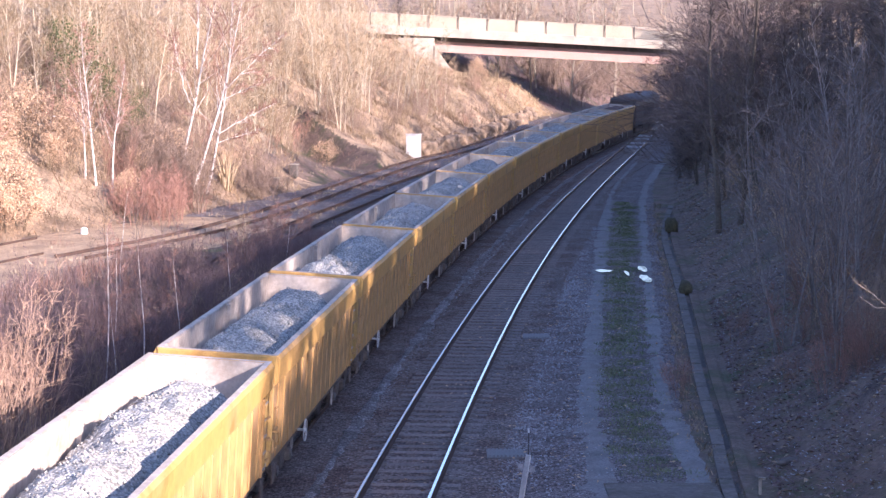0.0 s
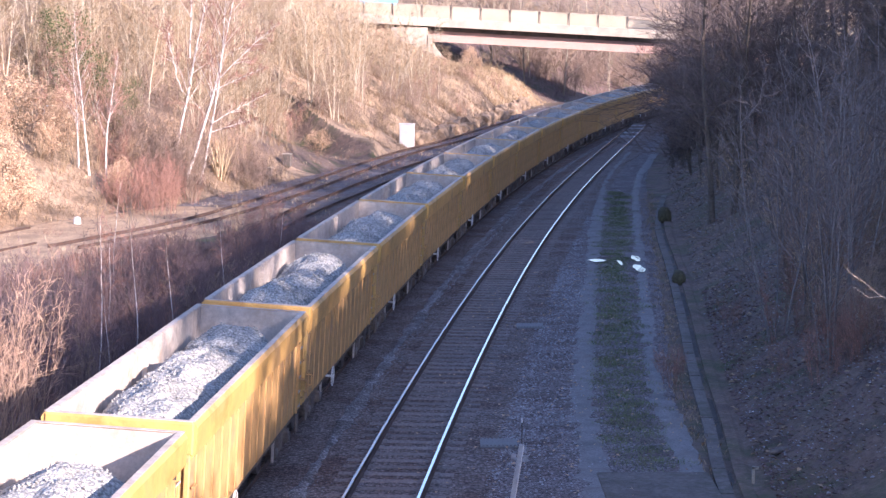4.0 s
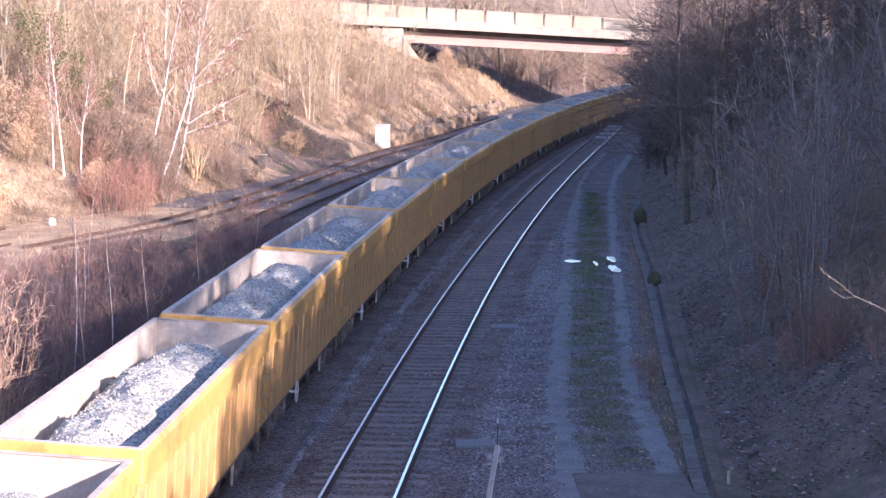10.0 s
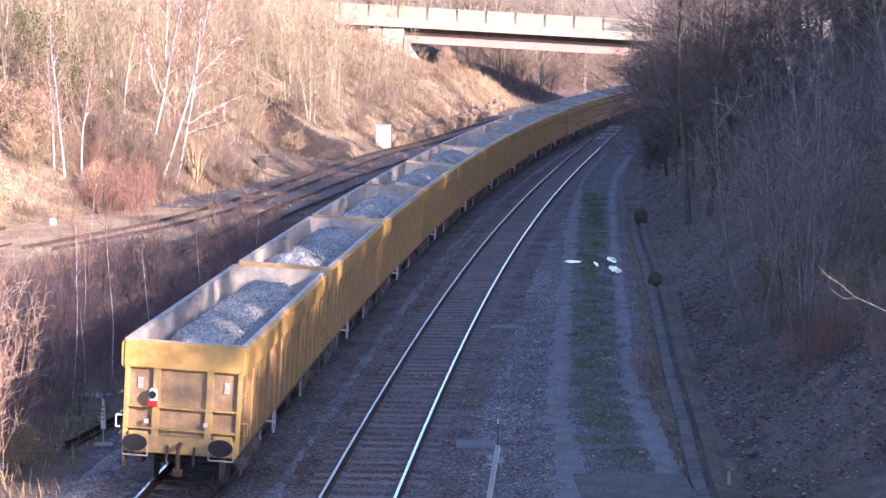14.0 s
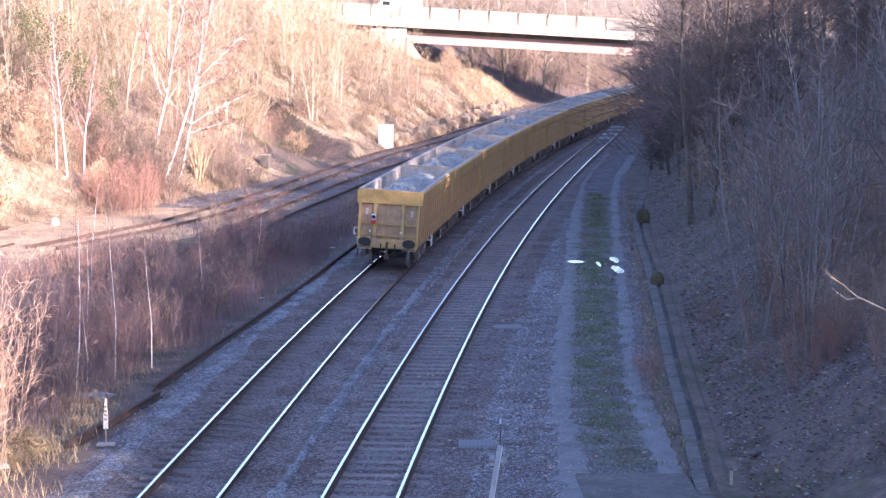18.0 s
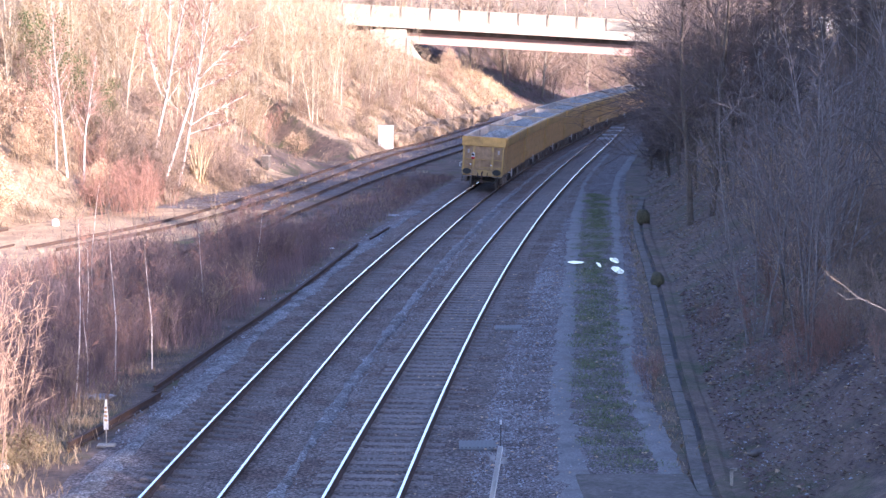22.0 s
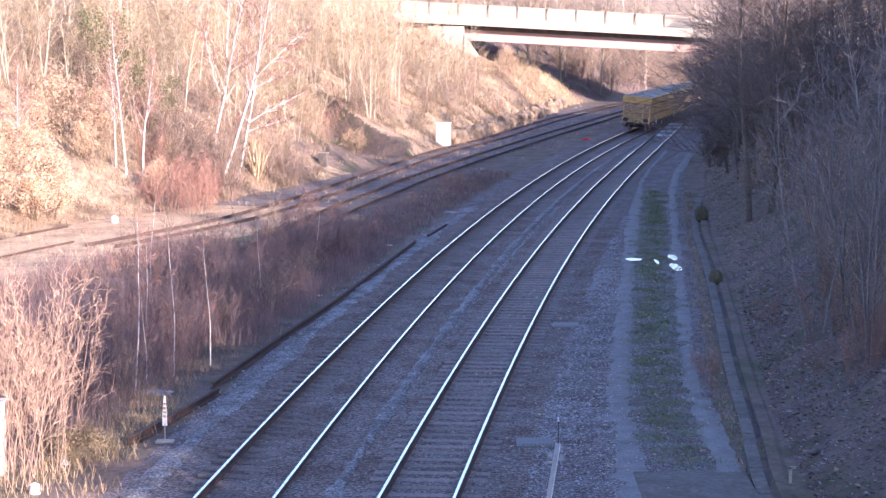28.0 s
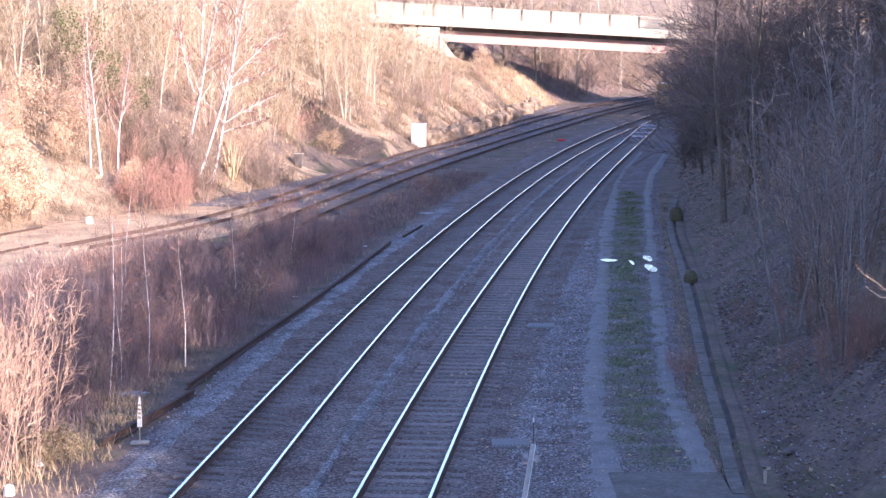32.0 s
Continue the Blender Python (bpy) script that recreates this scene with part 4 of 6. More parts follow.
def build_wagon():
    w = empty("box_wagon")
    half, steel_step = LENGTH / 2, None
    for s in (-1, 1):
        bay = 0.62 if s > 0 else 0.0  # a ladder stands in a recess at one corner
        part("side_wall", box(s * 1.165, -bay / 2, 1.79, 0.06, LENGTH - 0.1 - bay, 1.8, 0.01), YELLOW_DIRTY, w, "dusty yellow side sheeting")
        part("side_lining", box(s * 1.12, 0, 2.05, 0.025, LENGTH - 0.2, 2.04), DUSTY, w, "pale dusty inner face")
        bm = bmesh.new()
        prof = [(1.19, 2.46), (1.275, 2.55), (1.285, 2.99), (1.22, 3.08), (1.135, 3.08), (1.135, 2.46)]
        rings = [[bm.verts.new((s * x, y, z)) for x, z in prof] for y in (-half, half)]
        for k in range(6):
            bm.faces.new((rings[0][k], rings[0][(k + 1) % 6], rings[1][(k + 1) % 6], rings[1][k]))
        bm.faces.new(rings[0])
        bm.faces.new(rings[1][::-1])
        bmesh.ops.recalc_face_normals(bm, faces=bm.faces)
        part("top_band", bm, YELLOW, w, "smooth yellow top band")
        part("top_edge", box(s * 1.18, 0, 3.083, 0.11, LENGTH - 0.02, 0.012), DUSTY, w)
        part("solebar", box(s * 1.08, 0, 0.86, 0.12, LENGTH - 0.4, 0.24, 0.015), BOGIE, w)
        rib = None
        for i in range(15):
            y = -half + 0.5 + i * (LENGTH - 1.0 - bay) / 14
            if rib is None:
                rib = part("rib", box(s * 1.2, 0, 1.68, 0.03, 0.08, 1.52, 0.008), YELLOW_DIRTY, w)
                rib.location.y = y
            else:
                ob = piece("rib", rib.data, YELLOW_DIRTY, w)
                ob.location.y = y
    # dark backing stands for grime and for the shade of a deeper recess
    ladder = part("ladder_bay", box(1.141, half - 0.36, 1.66, 0.016, 0.6, 1.54), GRIME, w, "grimy ladder recess, darkened for the shade inside")
    for k in range(5):
        part("rung", rod((1.21, half - 0.6, 0.98 + 0.33 * k), (1.21, half - 0.12, 0.98 + 0.33 * k), 0.017, 6), DUSTY, ladder)
    part("stanchion", box(1.2, half - 0.64, 1.66, 0.08, 0.04, 1.56, 0.008), YELLOW_DIRTY, ladder)
    part("wagon_floor", box(0, 0, 1.0, 2.28, LENGTH - 0.2, 0.08), DUSTY, w)
    for e in (-1, 1):
        y = e * half
        part("end_wall", box(0, y - e * 0.10, 1.72, 2.3, 0.06, 1.74, 0.01), RUSTY_PANEL, w, "rust-stained yellow end sheeting")
        part("end_lining", box(0, y - e * 0.155, 2.05, 2.22, 0.03, 2.04), DUSTY, w)
        part("end_band", box(0, y - e * 0.035, 2.79, 2.47, 0.14, 0.56, 0.03), YELLOW, w, "smooth yellow end band")
        part("end_edge", box(0, y - e * 0.05, 3.079, 2.42, 0.12, 0.012), DUSTY, w)
        for s in (-1, 1):
            part("end_post", box(s * 0.54, y - e * 0.03, 1.72, 0.15, 0.13, 1.62, 0.015), SCUFFED, w)
            part("corner_post", box(s * 1.145, y - e * 0.03, 1.72, 0.1, 0.13, 1.7, 0.015), SCUFFED, w)
            part("buffer_beam_bracket", box(s * 0.86, y + e * 0.06, 1.06, 0.4, 0.12, 0.36, 0.03), SCUFFED, w)
            buffer = part("buffer", rod((s * 0.865, y + e * 0.1, 1.06), (s * 0.865, y + e * 0.36, 1.06), 0.11, 12), BLACK, w)
            bm = bmesh.new()
            bmesh.ops.create_cone(bm, cap_ends=True, segments=20, radius1=0.25, radius2=0.23, depth=0.06, matrix=Matrix.Translation((s * 0.865, y + e * 0.385, 1.06)) @ Matrix.Rotation(-e * math.pi / 2, 4, "X") @ Matrix.Diagonal((1.02, 0.7, 1, 1)))
            part("buffer_head", bm, BLACK, buffer, "greasy black oval buffer head")
            bm = rod((s * 1.12, y + e * 0.25, 0.78), (s * 0.62, y + e * 0.25, 0.78), 0.018, 6)
            rod((s * 0.62, y + e * 0.25, 0.78), (s * 0.62, y + e * 0.25, 1.0), 0.018, 6, bm)
            rod((s * 1.12, y + e * 0.25, 0.78), (s * 1.12, y + e * 0.25, 0.92), 0.018, 6, bm)
            part("shunter_handle", bm, DUSTY, w, "worn handrail under the buffer")
            bm = rod((s * 1.26, y - e * 0.02, 1.28), (s * 1.34, y - e * 0.02, 1.28), 0.018, 6)
            rod((s * 1.34, y - e * 0.02, 1.28), (s * 1.34, y - e * 0.02, 1.52), 0.018, 6, bm)
            rod((s * 1.34, y - e * 0.02, 1.52), (s * 1.2, y - e * 0.02, 1.52), 0.018, 6, bm)
            part("grab_handle", bm, WHITE if s < 0 and e < 0 else YELLOW_DIRTY, w)
            for k in range(3):
                if steel_step is None:
                    steel_step = part("ladder_step", box(0, 0, 0, 0.05, 0.24, 0.03), YELLOW_DIRTY, w, "worn steel step")
                    step = steel_step
                else:
                    step = piece("ladder_step", steel_step.data, YELLOW_DIRTY, w)
                step.location = (s * 1.25, y - e * 0.16, 1.15 + 0.42 * k)
            part("foot_stirrup", box(s * 1.2, y - e * 0.34, 0.6, 0.03, 0.34, 0.42, 0.01), BOGIE, w)
            part("hanger", box(s * 1.12, y - e * 3.3, 0.55, 0.05, 0.1, 0.46, 0.01), DUSTY, w)
            part("label_plate", box(s * 0.88, y - e * 0.06, 2.2, 0.11, 0.03, 0.22), DUSTY, w, "small faded data plate")
        part("ledge", box(0, y - e * 0.02, 1.74, 2.22, 0.14, 0.035), SCUFFED, w)
        part("ledge", box(0, y - e * 0.02, 1.3, 2.22, 0.14, 0.035), SCUFFED, w)
        part("headstock", box(0, y - e * 0.02, 0.98, 2.3, 0.16, 0.36, 0.02), SCUFFED, w, "grimy yellow headstock")
        bm = rod((0, y + e * 0.05, 1.02), (0, y + e * 0.3, 0.98), 0.05, 8)
        rod((0, y + e * 0.28, 1.0), (0.02, y + e * 0.30, 0.55), 0.045, 8, bm)
        box(0.02, y + e * 0.31, 0.5, 0.2, 0.07, 0.16, bm=bm)
        part("coupling", bm, RUST, w, "rusty screw coupling hanging down")
        for hx in (-0.25, 0.3):
            part("brake_hose", rod((hx, y + e * 0.08, 0.98), (hx + 0.02, y + e * 0.29, 0.64), 0.028, 6), BLACK, w)
        bogie_y = e * 4.45
        bogie = empty("bogie")
        bogie.parent = w
        for s in (-1, 1):
            bm = box(s * 1.0, bogie_y, 0.56, 0.12, 2.3, 0.2, 0.02)
            box(s * 1.03, bogie_y, 0.5, 0.16, 0.6, 0.36, 0.02, bm)
            for a in (-0.9, 0.9):
                box(s * 1.05, bogie_y + a, 0.47, 0.2, 0.28, 0.28, 0.03, bm)
            part("bogie_frame", bm, BOGIE, bogie, "dusty brown cast bogie frame")
            for a in (-0.9, 0.9):
                bm = rod((s * 0.68, bogie_y + a, 0.43), (s * 0.80, bogie_y + a, 0.43), 0.43, 24)
                part("wheel", bm, WHEEL, bogie)
                bm = rod((s * 1.13, bogie_y + a, 0.47), (s * 1.18, bogie_y + a, 0.47), 0.11, 10)
                part("axle_cap", bm, WHEEL, bogie)
        for a in (-0.9, 0.9):
            part("axle", rod((-0.8, bogie_y + a, 0.43), (0.8, bogie_y + a, 0.43), 0.08, 10), GRIME, bogie)
    bm = bmesh.new()
    ring = [(1.32, 0.24 * math.cos(a), 0.82 + 0.24 * math.sin(a)) for a in np.linspace(0, 2 * math.pi, 20)]
    for a, b in zip(ring, ring[1:]):
        rod((a[0], a[1] - 2.6, a[2]), (b[0], b[1] - 2.6, b[2]), 0.016, 5, bm)
    for a in ring[::5]:
        rod((1.32, -2.6, 0.82), (a[0], a[1] - 2.6, a[2]), 0.008, 4, bm)
    rod((1.05, -2.6, 0.82), (1.34, -2.6, 0.82), 0.03, 6, bm)
    part("handwheel", bm, WHITE, w, "white brake handwheel")
    part("brake_gear", box(0, 0, 0.62, 0.5, 4.2, 0.3, 0.03), GRIME, w)
    part("inner_brace", box(-1.06, 0.4, 2.6, 0.1, 0.12, 0.9), DUSTY, w)
    return w


def heap(seed):
    """A long heap of broken stone with loose stones on it."""
    rng = random.Random(seed)
    nx_, ny_ = 15, 75
    ph = [rng.uniform(0, 6.28) for _ in range(6)]
    verts, faces = [], []

    mounds = [(-0.62 + rng.uniform(-0.12, 0.12), rng.uniform(0.85, 1.1)), (0.02 + rng.uniform(-0.2, 0.2), rng.uniform(0.7, 1.05)), (0.55 + rng.uniform(-0.1, 0.1), rng.uniform(0.6, 0.95))]

    def top(u, v):
        ends = min(1.0, (1 + v) * 7.0, (1 - v) * 3.6)
        ridge = 1 - abs(u + 0.06 * math.sin(5 * v + ph[2])) ** 2.0
        hump = max(h * math.exp(-((v - c) / 0.26) ** 2) for c, h in mounds)
        return 1.68 + 0.66 * ends + ridge * ends * (0.36 + 0.42 * hump + 0.04 * math.sin(11 * v + ph[0])) + 0.06 * math.sin(9 * u + ph[1]) * math.sin(17 * v + ph[3])

    for j in range(ny_):
        v = -1 + 2 * j / (ny_ - 1)
        for i in range(nx_):
            u = -1 + 2 * i / (nx_ - 1)
            verts.append((1.105 * u, 6.2 * v, top(u, v) + rng.gauss(0, 0.02)))
    for j in range(ny_ - 1):
        for i in range(nx_ - 1):
            a = j * nx_ + i
            faces.append((a, a + 1, a + nx_ + 1, a + nx_))
    for _ in range(1300):
        u, v = rng.uniform(-0.97, 0.97), rng.uniform(-0.98, 0.98)
        s, n = rng.uniform(0.014, 0.038), len(verts)
        c = Vector((1.105 * u, 6.2 * v, top(u, v) + s * 0.35))
        turn = Euler((rng.uniform(0, 6), rng.uniform(0, 6), rng.uniform(0, 6))).to_matrix()
        for q in ((1, 0, 0), (-1, 0.1, 0), (0, 1, 0.1), (0, -0.9, 0), (0.1, 0, 0.8), (0, 0.1, -0.8)):
            verts.append(tuple(c + turn @ Vector(q) * s))
        faces += [(n, n + 2, n + 4), (n + 2, n + 1, n + 4), (n + 1, n + 3, n + 4), (n + 3, n, n + 4), (n + 2, n, n + 5), (n + 1, n + 2, n + 5), (n + 3, n + 1, n + 5), (n, n + 3, n + 5)]
    return raw("stone_load", verts, faces)


main_s = np.r_[0, np.cumsum(np.hypot(np.diff([p[0] for p in MAIN]), np.diff([p[1] for p in MAIN])))]
# distances along the main line are counted from the point abreast of the camera
start_s = float(np.interp(0.0, [p[1] for p in MAIN], main_s))


def on_line(s):
    return (float(np.interp(s + start_s, main_s, [p[0] for p in MAIN])), float(np.interp(s + start_s, main_s, [p[1] for p in MAIN])))


TAIL = [(0, -83.5), (3, -58.5), (6, -32.6), (9, -5.6), (12, 22.2), (14, 41.5), (17, 70.9), (20, 100.8), (24, 141.9), (29, 194.0), (32, 225.4)]


def tail_at(t):
    """Place of the train's tail end along the line, in metres: a smooth run through the rows above."""
    ts, ss = [r[0] for r in TAIL], [r[1] for r in TAIL]
    grads = np.gradient(ss, ts)
    i = min(max(int(np.searchsorted(ts, t, side="right")) - 1, 0), len(ts) - 2)
    h = ts[i + 1] - ts[i]
    u = (t - ts[i]) / h
    return float((2 * u ** 3 - 3 * u ** 2 + 1) * ss[i] + (u ** 3 - 2 * u ** 2 + u) * h * grads[i] + (3 * u ** 2 - 2 * u ** 3) * ss[i + 1] + (u ** 3 - u ** 2) * h * grads[i + 1])


def vehicle_pose(s, reach):
    a, b = on_line(s - reach), on_line(s + reach)
    return pose((a[0] + b[0]) / 2, (a[1] + b[1]) / 2, 0.015, 0, CANT, -math.degrees(math.atan2(b[0] - a[0], b[1] - a[1])))


HEAPS = [heap(i) for i in range(3)] + [heap(0)]
first_wagon = build_wagon()
TRAIN = []
for i in range(20):
    wagon = first_wagon if i == 0 else copy_thing(first_wagon, Matrix())
    tagged(wagon, "yellow bogie box wagon loaded with broken grey stone", "railway wagon", "wagons of the stone train")
    load = piece("stone_load", HEAPS[3 if i == 19 else i % 3], REDSTONE if i == 19 else STONE)
    tagged(load, "heap of reddish broken stone in a wagon" if i == 19 else "heap of broken grey stone in a wagon", "stone", "loads of the stone train", "stuff")
    TRAIN.append((wagon, 6.55 + PITCH * i, 4.45))
    TRAIN.append((load, 6.55 + PITCH * i, 4.45))
tagged(first_wagon, "last yellow bogie box wagon of the train, with a tail lamp")


def tail_lamp():
    lamp = empty("tail_lamp")
    lamp.parent = first_wagon
    y = -LENGTH / 2
    part("lamp_case", box(-0.58, y - 0.1, 1.95, 0.17, 0.14, 0.36, 0.04), WHITE, lamp, "white tail lamp case")
    part("lens", rod((-0.58, y - 0.165, 2.01), (-0.58, y - 0.19, 2.01), 0.075, 14), BLACK, lamp)
    part("red_band", box(-0.58, y - 0.168, 1.83, 0.19, 0.01, 0.12), RED, lamp)
    part("lamp_bracket", box(-0.6, y - 0.03, 1.89, 0.08, 0.12, 0.3), BLACK, lamp)
    for x in (-0.7, 0.5):
        part("reflector", box(x, y - 0.08, 1.45, 0.08, 0.03, 0.08), WHITE, first_wagon)


tail_lamp()


def locomotive():
    loco = tagged(empty("locomotive"), "dark diesel locomotive with an arched dark roof", "locomotive")
    half = 9.6
    bm = bmesh.new()
    prof = [(-1.32, 1.1), (-1.34, 3.0), (-1.2, 3.4), (1.2, 3.4), (1.34, 3.0), (1.32, 1.1)]
    rings = [[bm.verts.new((x * k, y, z - d)) for x, z in prof] for y, k, d in ((-half, 0.96, 0.1), (-half + 0.5, 1, 0), (half - 0.5, 1, 0), (half, 0.96, 0.1))]
    for a, b in zip(rings, rings[1:]):
        for k in range(6):
            bm.faces.new((a[k], a[(k + 1) % 6], b[(k + 1) % 6], b[k]))
    bm.faces.new(rings[0])
    bm.faces.new(rings[-1][::-1])
    bmesh.ops.recalc_face_normals(bm, faces=bm.faces)
    body = part("body", bm, LOCO, loco, "dark maroon-grey body side")
    bm = bmesh.new()
    arc = [(1.22 * math.cos(a), 3.36 + 0.5 * math.sin(a)) for a in np.linspace(0, math.pi, 11)]
    r0, r1 = ([bm.verts.new((x, y, z)) for x, z in arc] for y in (-half + 0.15, half - 0.15))
    for k in range(10):
        bm.faces.new((r0[k], r0[k + 1], r1[k + 1], r1[k]))
    bm.faces.new(r0)
    bm.faces.new(r1[::-1])
    bmesh.ops.recalc_face_normals(bm, faces=bm.faces)
    part("roof", bm, LOCO_ROOF, loco, "dark grimy arched roof", True)
    part("exhaust", box(0, 1.2, 3.9, 0.6, 2.2, 0.16, 0.03), GRIME, loco)
    for s in (-1, 1):
        part("cab_window", box(s * 0.6, -half + 0.12, 2.72, 0.85, 0.16, 0.62, 0.02), GLASS, body)
        part("grille", box(s * 1.345, 0, 2.3, 0.04, 7.0, 0.9), GRIME, body)
        for e in (-1, 1):
            buffer = part("buffer", rod((s * 0.865, e * half, 1.06), (s * 0.865, e * (half + 0.45), 1.06), 0.2, 12), BLACK, loco)
            bogie = part("bogie_frame", box(s * 1.05, e * 5.6, 0.62, 0.2, 4.6, 0.5, 0.04), GRIME, loco)
            for a in (-1.8, 0, 1.8):
                part("wheel", rod((s * 0.68, e * 5.6 + a, 0.5), (s * 0.8, e * 5.6 + a, 0.5), 0.5, 20), WHEEL, bogie)
    part("fuel_tank", box(0, 0, 0.7, 2.3, 4.4, 0.8, 0.06), GRIME, loco)
    return loco


TRAIN.append((locomotive(), PITCH * 20 + 10.0, 5.6))


# ---- road traffic on the far bridge ----
def wheels(thing, xs_, half, r):
    for x in xs_:
        for s in (-1, 1):
            part("wheel", rod((x, s * half, r), (x, s * (half - 0.25), r), r, 16), BLACK, thing)


def lorry():
    t = tagged(empty("lorry"), "teal articulated lorry with a white cab roof crossing the bridge", "lorry")
    cab = part("cab", box(-6.4, 0, 2.0, 2.2, 2.4, 2.8, 0.15), TEAL, t, "teal cab")
    part("windscreen", box(-7.5, 0, 2.6, 0.06, 2.1, 0.9), GLASS, cab)
    part("side_window", box(-6.8, -1.2, 2.6, 0.8, 0.04, 0.7), GLASS, cab)
    part("roof_deflector", box(-6.1, 0, 3.6, 1.4, 2.2, 0.5, 0.15), WHITE, cab, "white roof deflector")
    part("trailer", box(1.4, 0, 2.55, 11.6, 2.5, 2.7, 0.05), PALE_BLUE, t, "pale blue and white trailer")
    part("stripe", box(1.4, -1.27, 2.75, 11.0, 0.02, 0.5), WHITE, t)
    part("chassis", box(-1.0, 0, 0.9, 12.5, 1.0, 0.3), GRIME, t)
    wheels(t, (-6.6, -3.4, 3.6, 4.9, 6.2), 1.2, 0.5)
    return t


def van(label, colour, back=2.7, roof=2.35):
    v = tagged(empty("van"), label, "van")
    bm = bmesh.new()
    prof = [(-2.7, 0.4), (-2.7, 1.1), (-1.9, 1.35), (-1.2, 2.2), (-0.9, roof), (back - 0.1, roof), (back, 0.4)]
    rings = [[bm.verts.new((x, s * (0.98 if z < 1.5 else 0.88), z)) for x, z in prof] for s in (-1, 1)]
    for k in range(7):
        bm.faces.new((rings[0][k], rings[0][(k + 1) % 7], rings[1][(k + 1) % 7], rings[1][k]))
    bm.faces.new(rings[0])
    bm.faces.new(rings[1][::-1])
    bmesh.ops.recalc_face_normals(bm, faces=bm.faces)
    body = part("body", bm, colour, v)
    part("side_window", box(-0.8, -0.93, 1.75, 0.9, 0.06, 0.5), GLASS, body)
    wheels(v, (-1.7, back - 1.0), 0.98, 0.35)
    return v


TRAFFIC = [(lorry(), 2.77, 18.9, 4.0), (van("white panel van crossing the road bridge", WHITE, 2.9, 2.9), 12.5, 19.0, 4.0), (van("white delivery van crossing the road bridge", WHITE, 2.9, 2.8), 15.45, 15.0, 4.0),
           (van("pale high-roofed van crossing the road bridge", WHITE, 3.6, 3.1), 16.86, 12.5, 4.0), (van("long white box lorry crossing the road bridge", WHITE, 6.8, 3.2), 24.56, 15.0, 4.0)]


# ---- what moves ----
def motions():
    for thing, along_s, reach in TRAIN:
        walk(thing, [(t, vehicle_pose(tail_at(t) + along_s, reach)) for t in range(0, 33)])
    for thing, t_mid, speed, lane_y in TRAFFIC:
        rows = []
        for t in sorted({0.0, 32.0} | {t_mid + 0.5 * k for k in range(-8, 9)}):
            if 0 <= t <= 32:
                x = max(min(12.0 - speed * (t - t_mid), 75.0), -60.0)
                rows.append((t, pose(x, BRIDGE_Y + lane_y, deck(x), 0, math.degrees(math.atan(0.055)), 0)))
        walk(thing, rows)


# ---- woods, brush and banks ----
rng = random.Random(5)
LIGHT_WOODS = [make_plant("bare_tree", 130 + i, SUNLIT_BARK, TWIG, "bare tree in the far woods, bark coloured pale for the sun", "tree", height=12, girth=0.09, limbs=14, fork=4, twigs=3, first=0.12, open_angle=0.6, reach=0.36, thick=0.026) for i in range(3)]
# evergreens added as sun blockers, mostly out of view
SHADE_TREES = [make_plant("ivy_clad_tree", 140 + i, BARK, DARK_TWIG, "ivy-clad tree added on the crest to block the sun", "tree", GREEN_LEAF, 0.36, 0.95, 5, 0.6, height=11, girth=0.2, limbs=18, fork=4, twigs=2, first=0.05, open_angle=0.9, reach=0.42) for i in range(2)]
SHADE_HEDGE = [make_plant("hedge_shrub", 150, BARK, DARK_TWIG, "dense evergreen shrub added on the crest to block the sun", "shrub", GREEN_LEAF, 0.4, 0.95, 3, 0.45, height=3.3, girth=0.06, limbs=8, fork=3, twigs=2, first=0.02, open_angle=0.9, reach=0.55, stems=4, joints=4)]
# thicket twigs get a darker copy of the twig colour for deep shade
THICKET = [make_plant("thicket_shrub", 160 + i, BARK, SHADE_TWIG, "dense bare thicket crowding the end of the lane, darkened for its shade", "shrub", height=5.2, girth=0.05, limbs=7, fork=4, twigs=3, first=0.05, open_angle=0.6, reach=0.4, stems=7, thick=0.012, joints=5) for i in range(2)]
plant(BIRCH_CLUMP, -14.75, 118.8, 1.02, rng, 22)
for x, y, s, t in ((-18.0, 109.6, 0.62, 60), (-17.2, 109.8, 0.55, 200), (-18.6, 109.9, 0.5, 120), (-22.4, 103.6, 0.9, 310), (-23.5, 100, 0.95, 90)):
    plant(BIRCHES, x, y, s, rng, t)
for x, y, s in ((-8.7, 53.5, 1.0), (-8.1, 56.6, 0.9), (-7.3, 58.3, 0.8), (-8.6, 55.0, 0.7), (-6.9, 68.8, 0.8), (-9.6, 61, 0.9), (-11, 72, 0.9), (-6.0, 80, 0.7)):
    plant(THIN_BIRCH, x, y, s, rng)
# sunlit bank: trees above, shrubs below
def bare_gully(x, y):
    """The open hollow in the sunlit bank, where nothing tall grows."""
    return 124 < y < 158 and -0.068 < x / y < -0.018


for i in range(175):
    y = rng.uniform(96, 240)
    d = rng.uniform(5, 34) if y < 190 else rng.uniform(16, 36)
    x = float(along(LEFT_TOE, y)) - d
    if not bare_gully(x, y):
        plant(WOODS, x, y, rng.uniform(0.55, 1.0), rng)
for i in range(150):
    y = rng.uniform(124, 205)
    x = float(along(LEFT_TOE, y)) - rng.uniform(4, 18)
    if not bare_gully(x, y):
        plant(WOODS, x, y, rng.uniform(0.4, 0.75), rng)
for i in range(210):
    y = rng.uniform(100, 240)
    x = float(along(LEFT_TOE, y)) - rng.uniform(1.0, 20)
    if not bare_gully(x, y):
        plant(SCRUB + RED_SCRUB + TAN_SCRUB + TAN_SCRUB, x, y, rng.uniform(0.55, 1.1), rng)
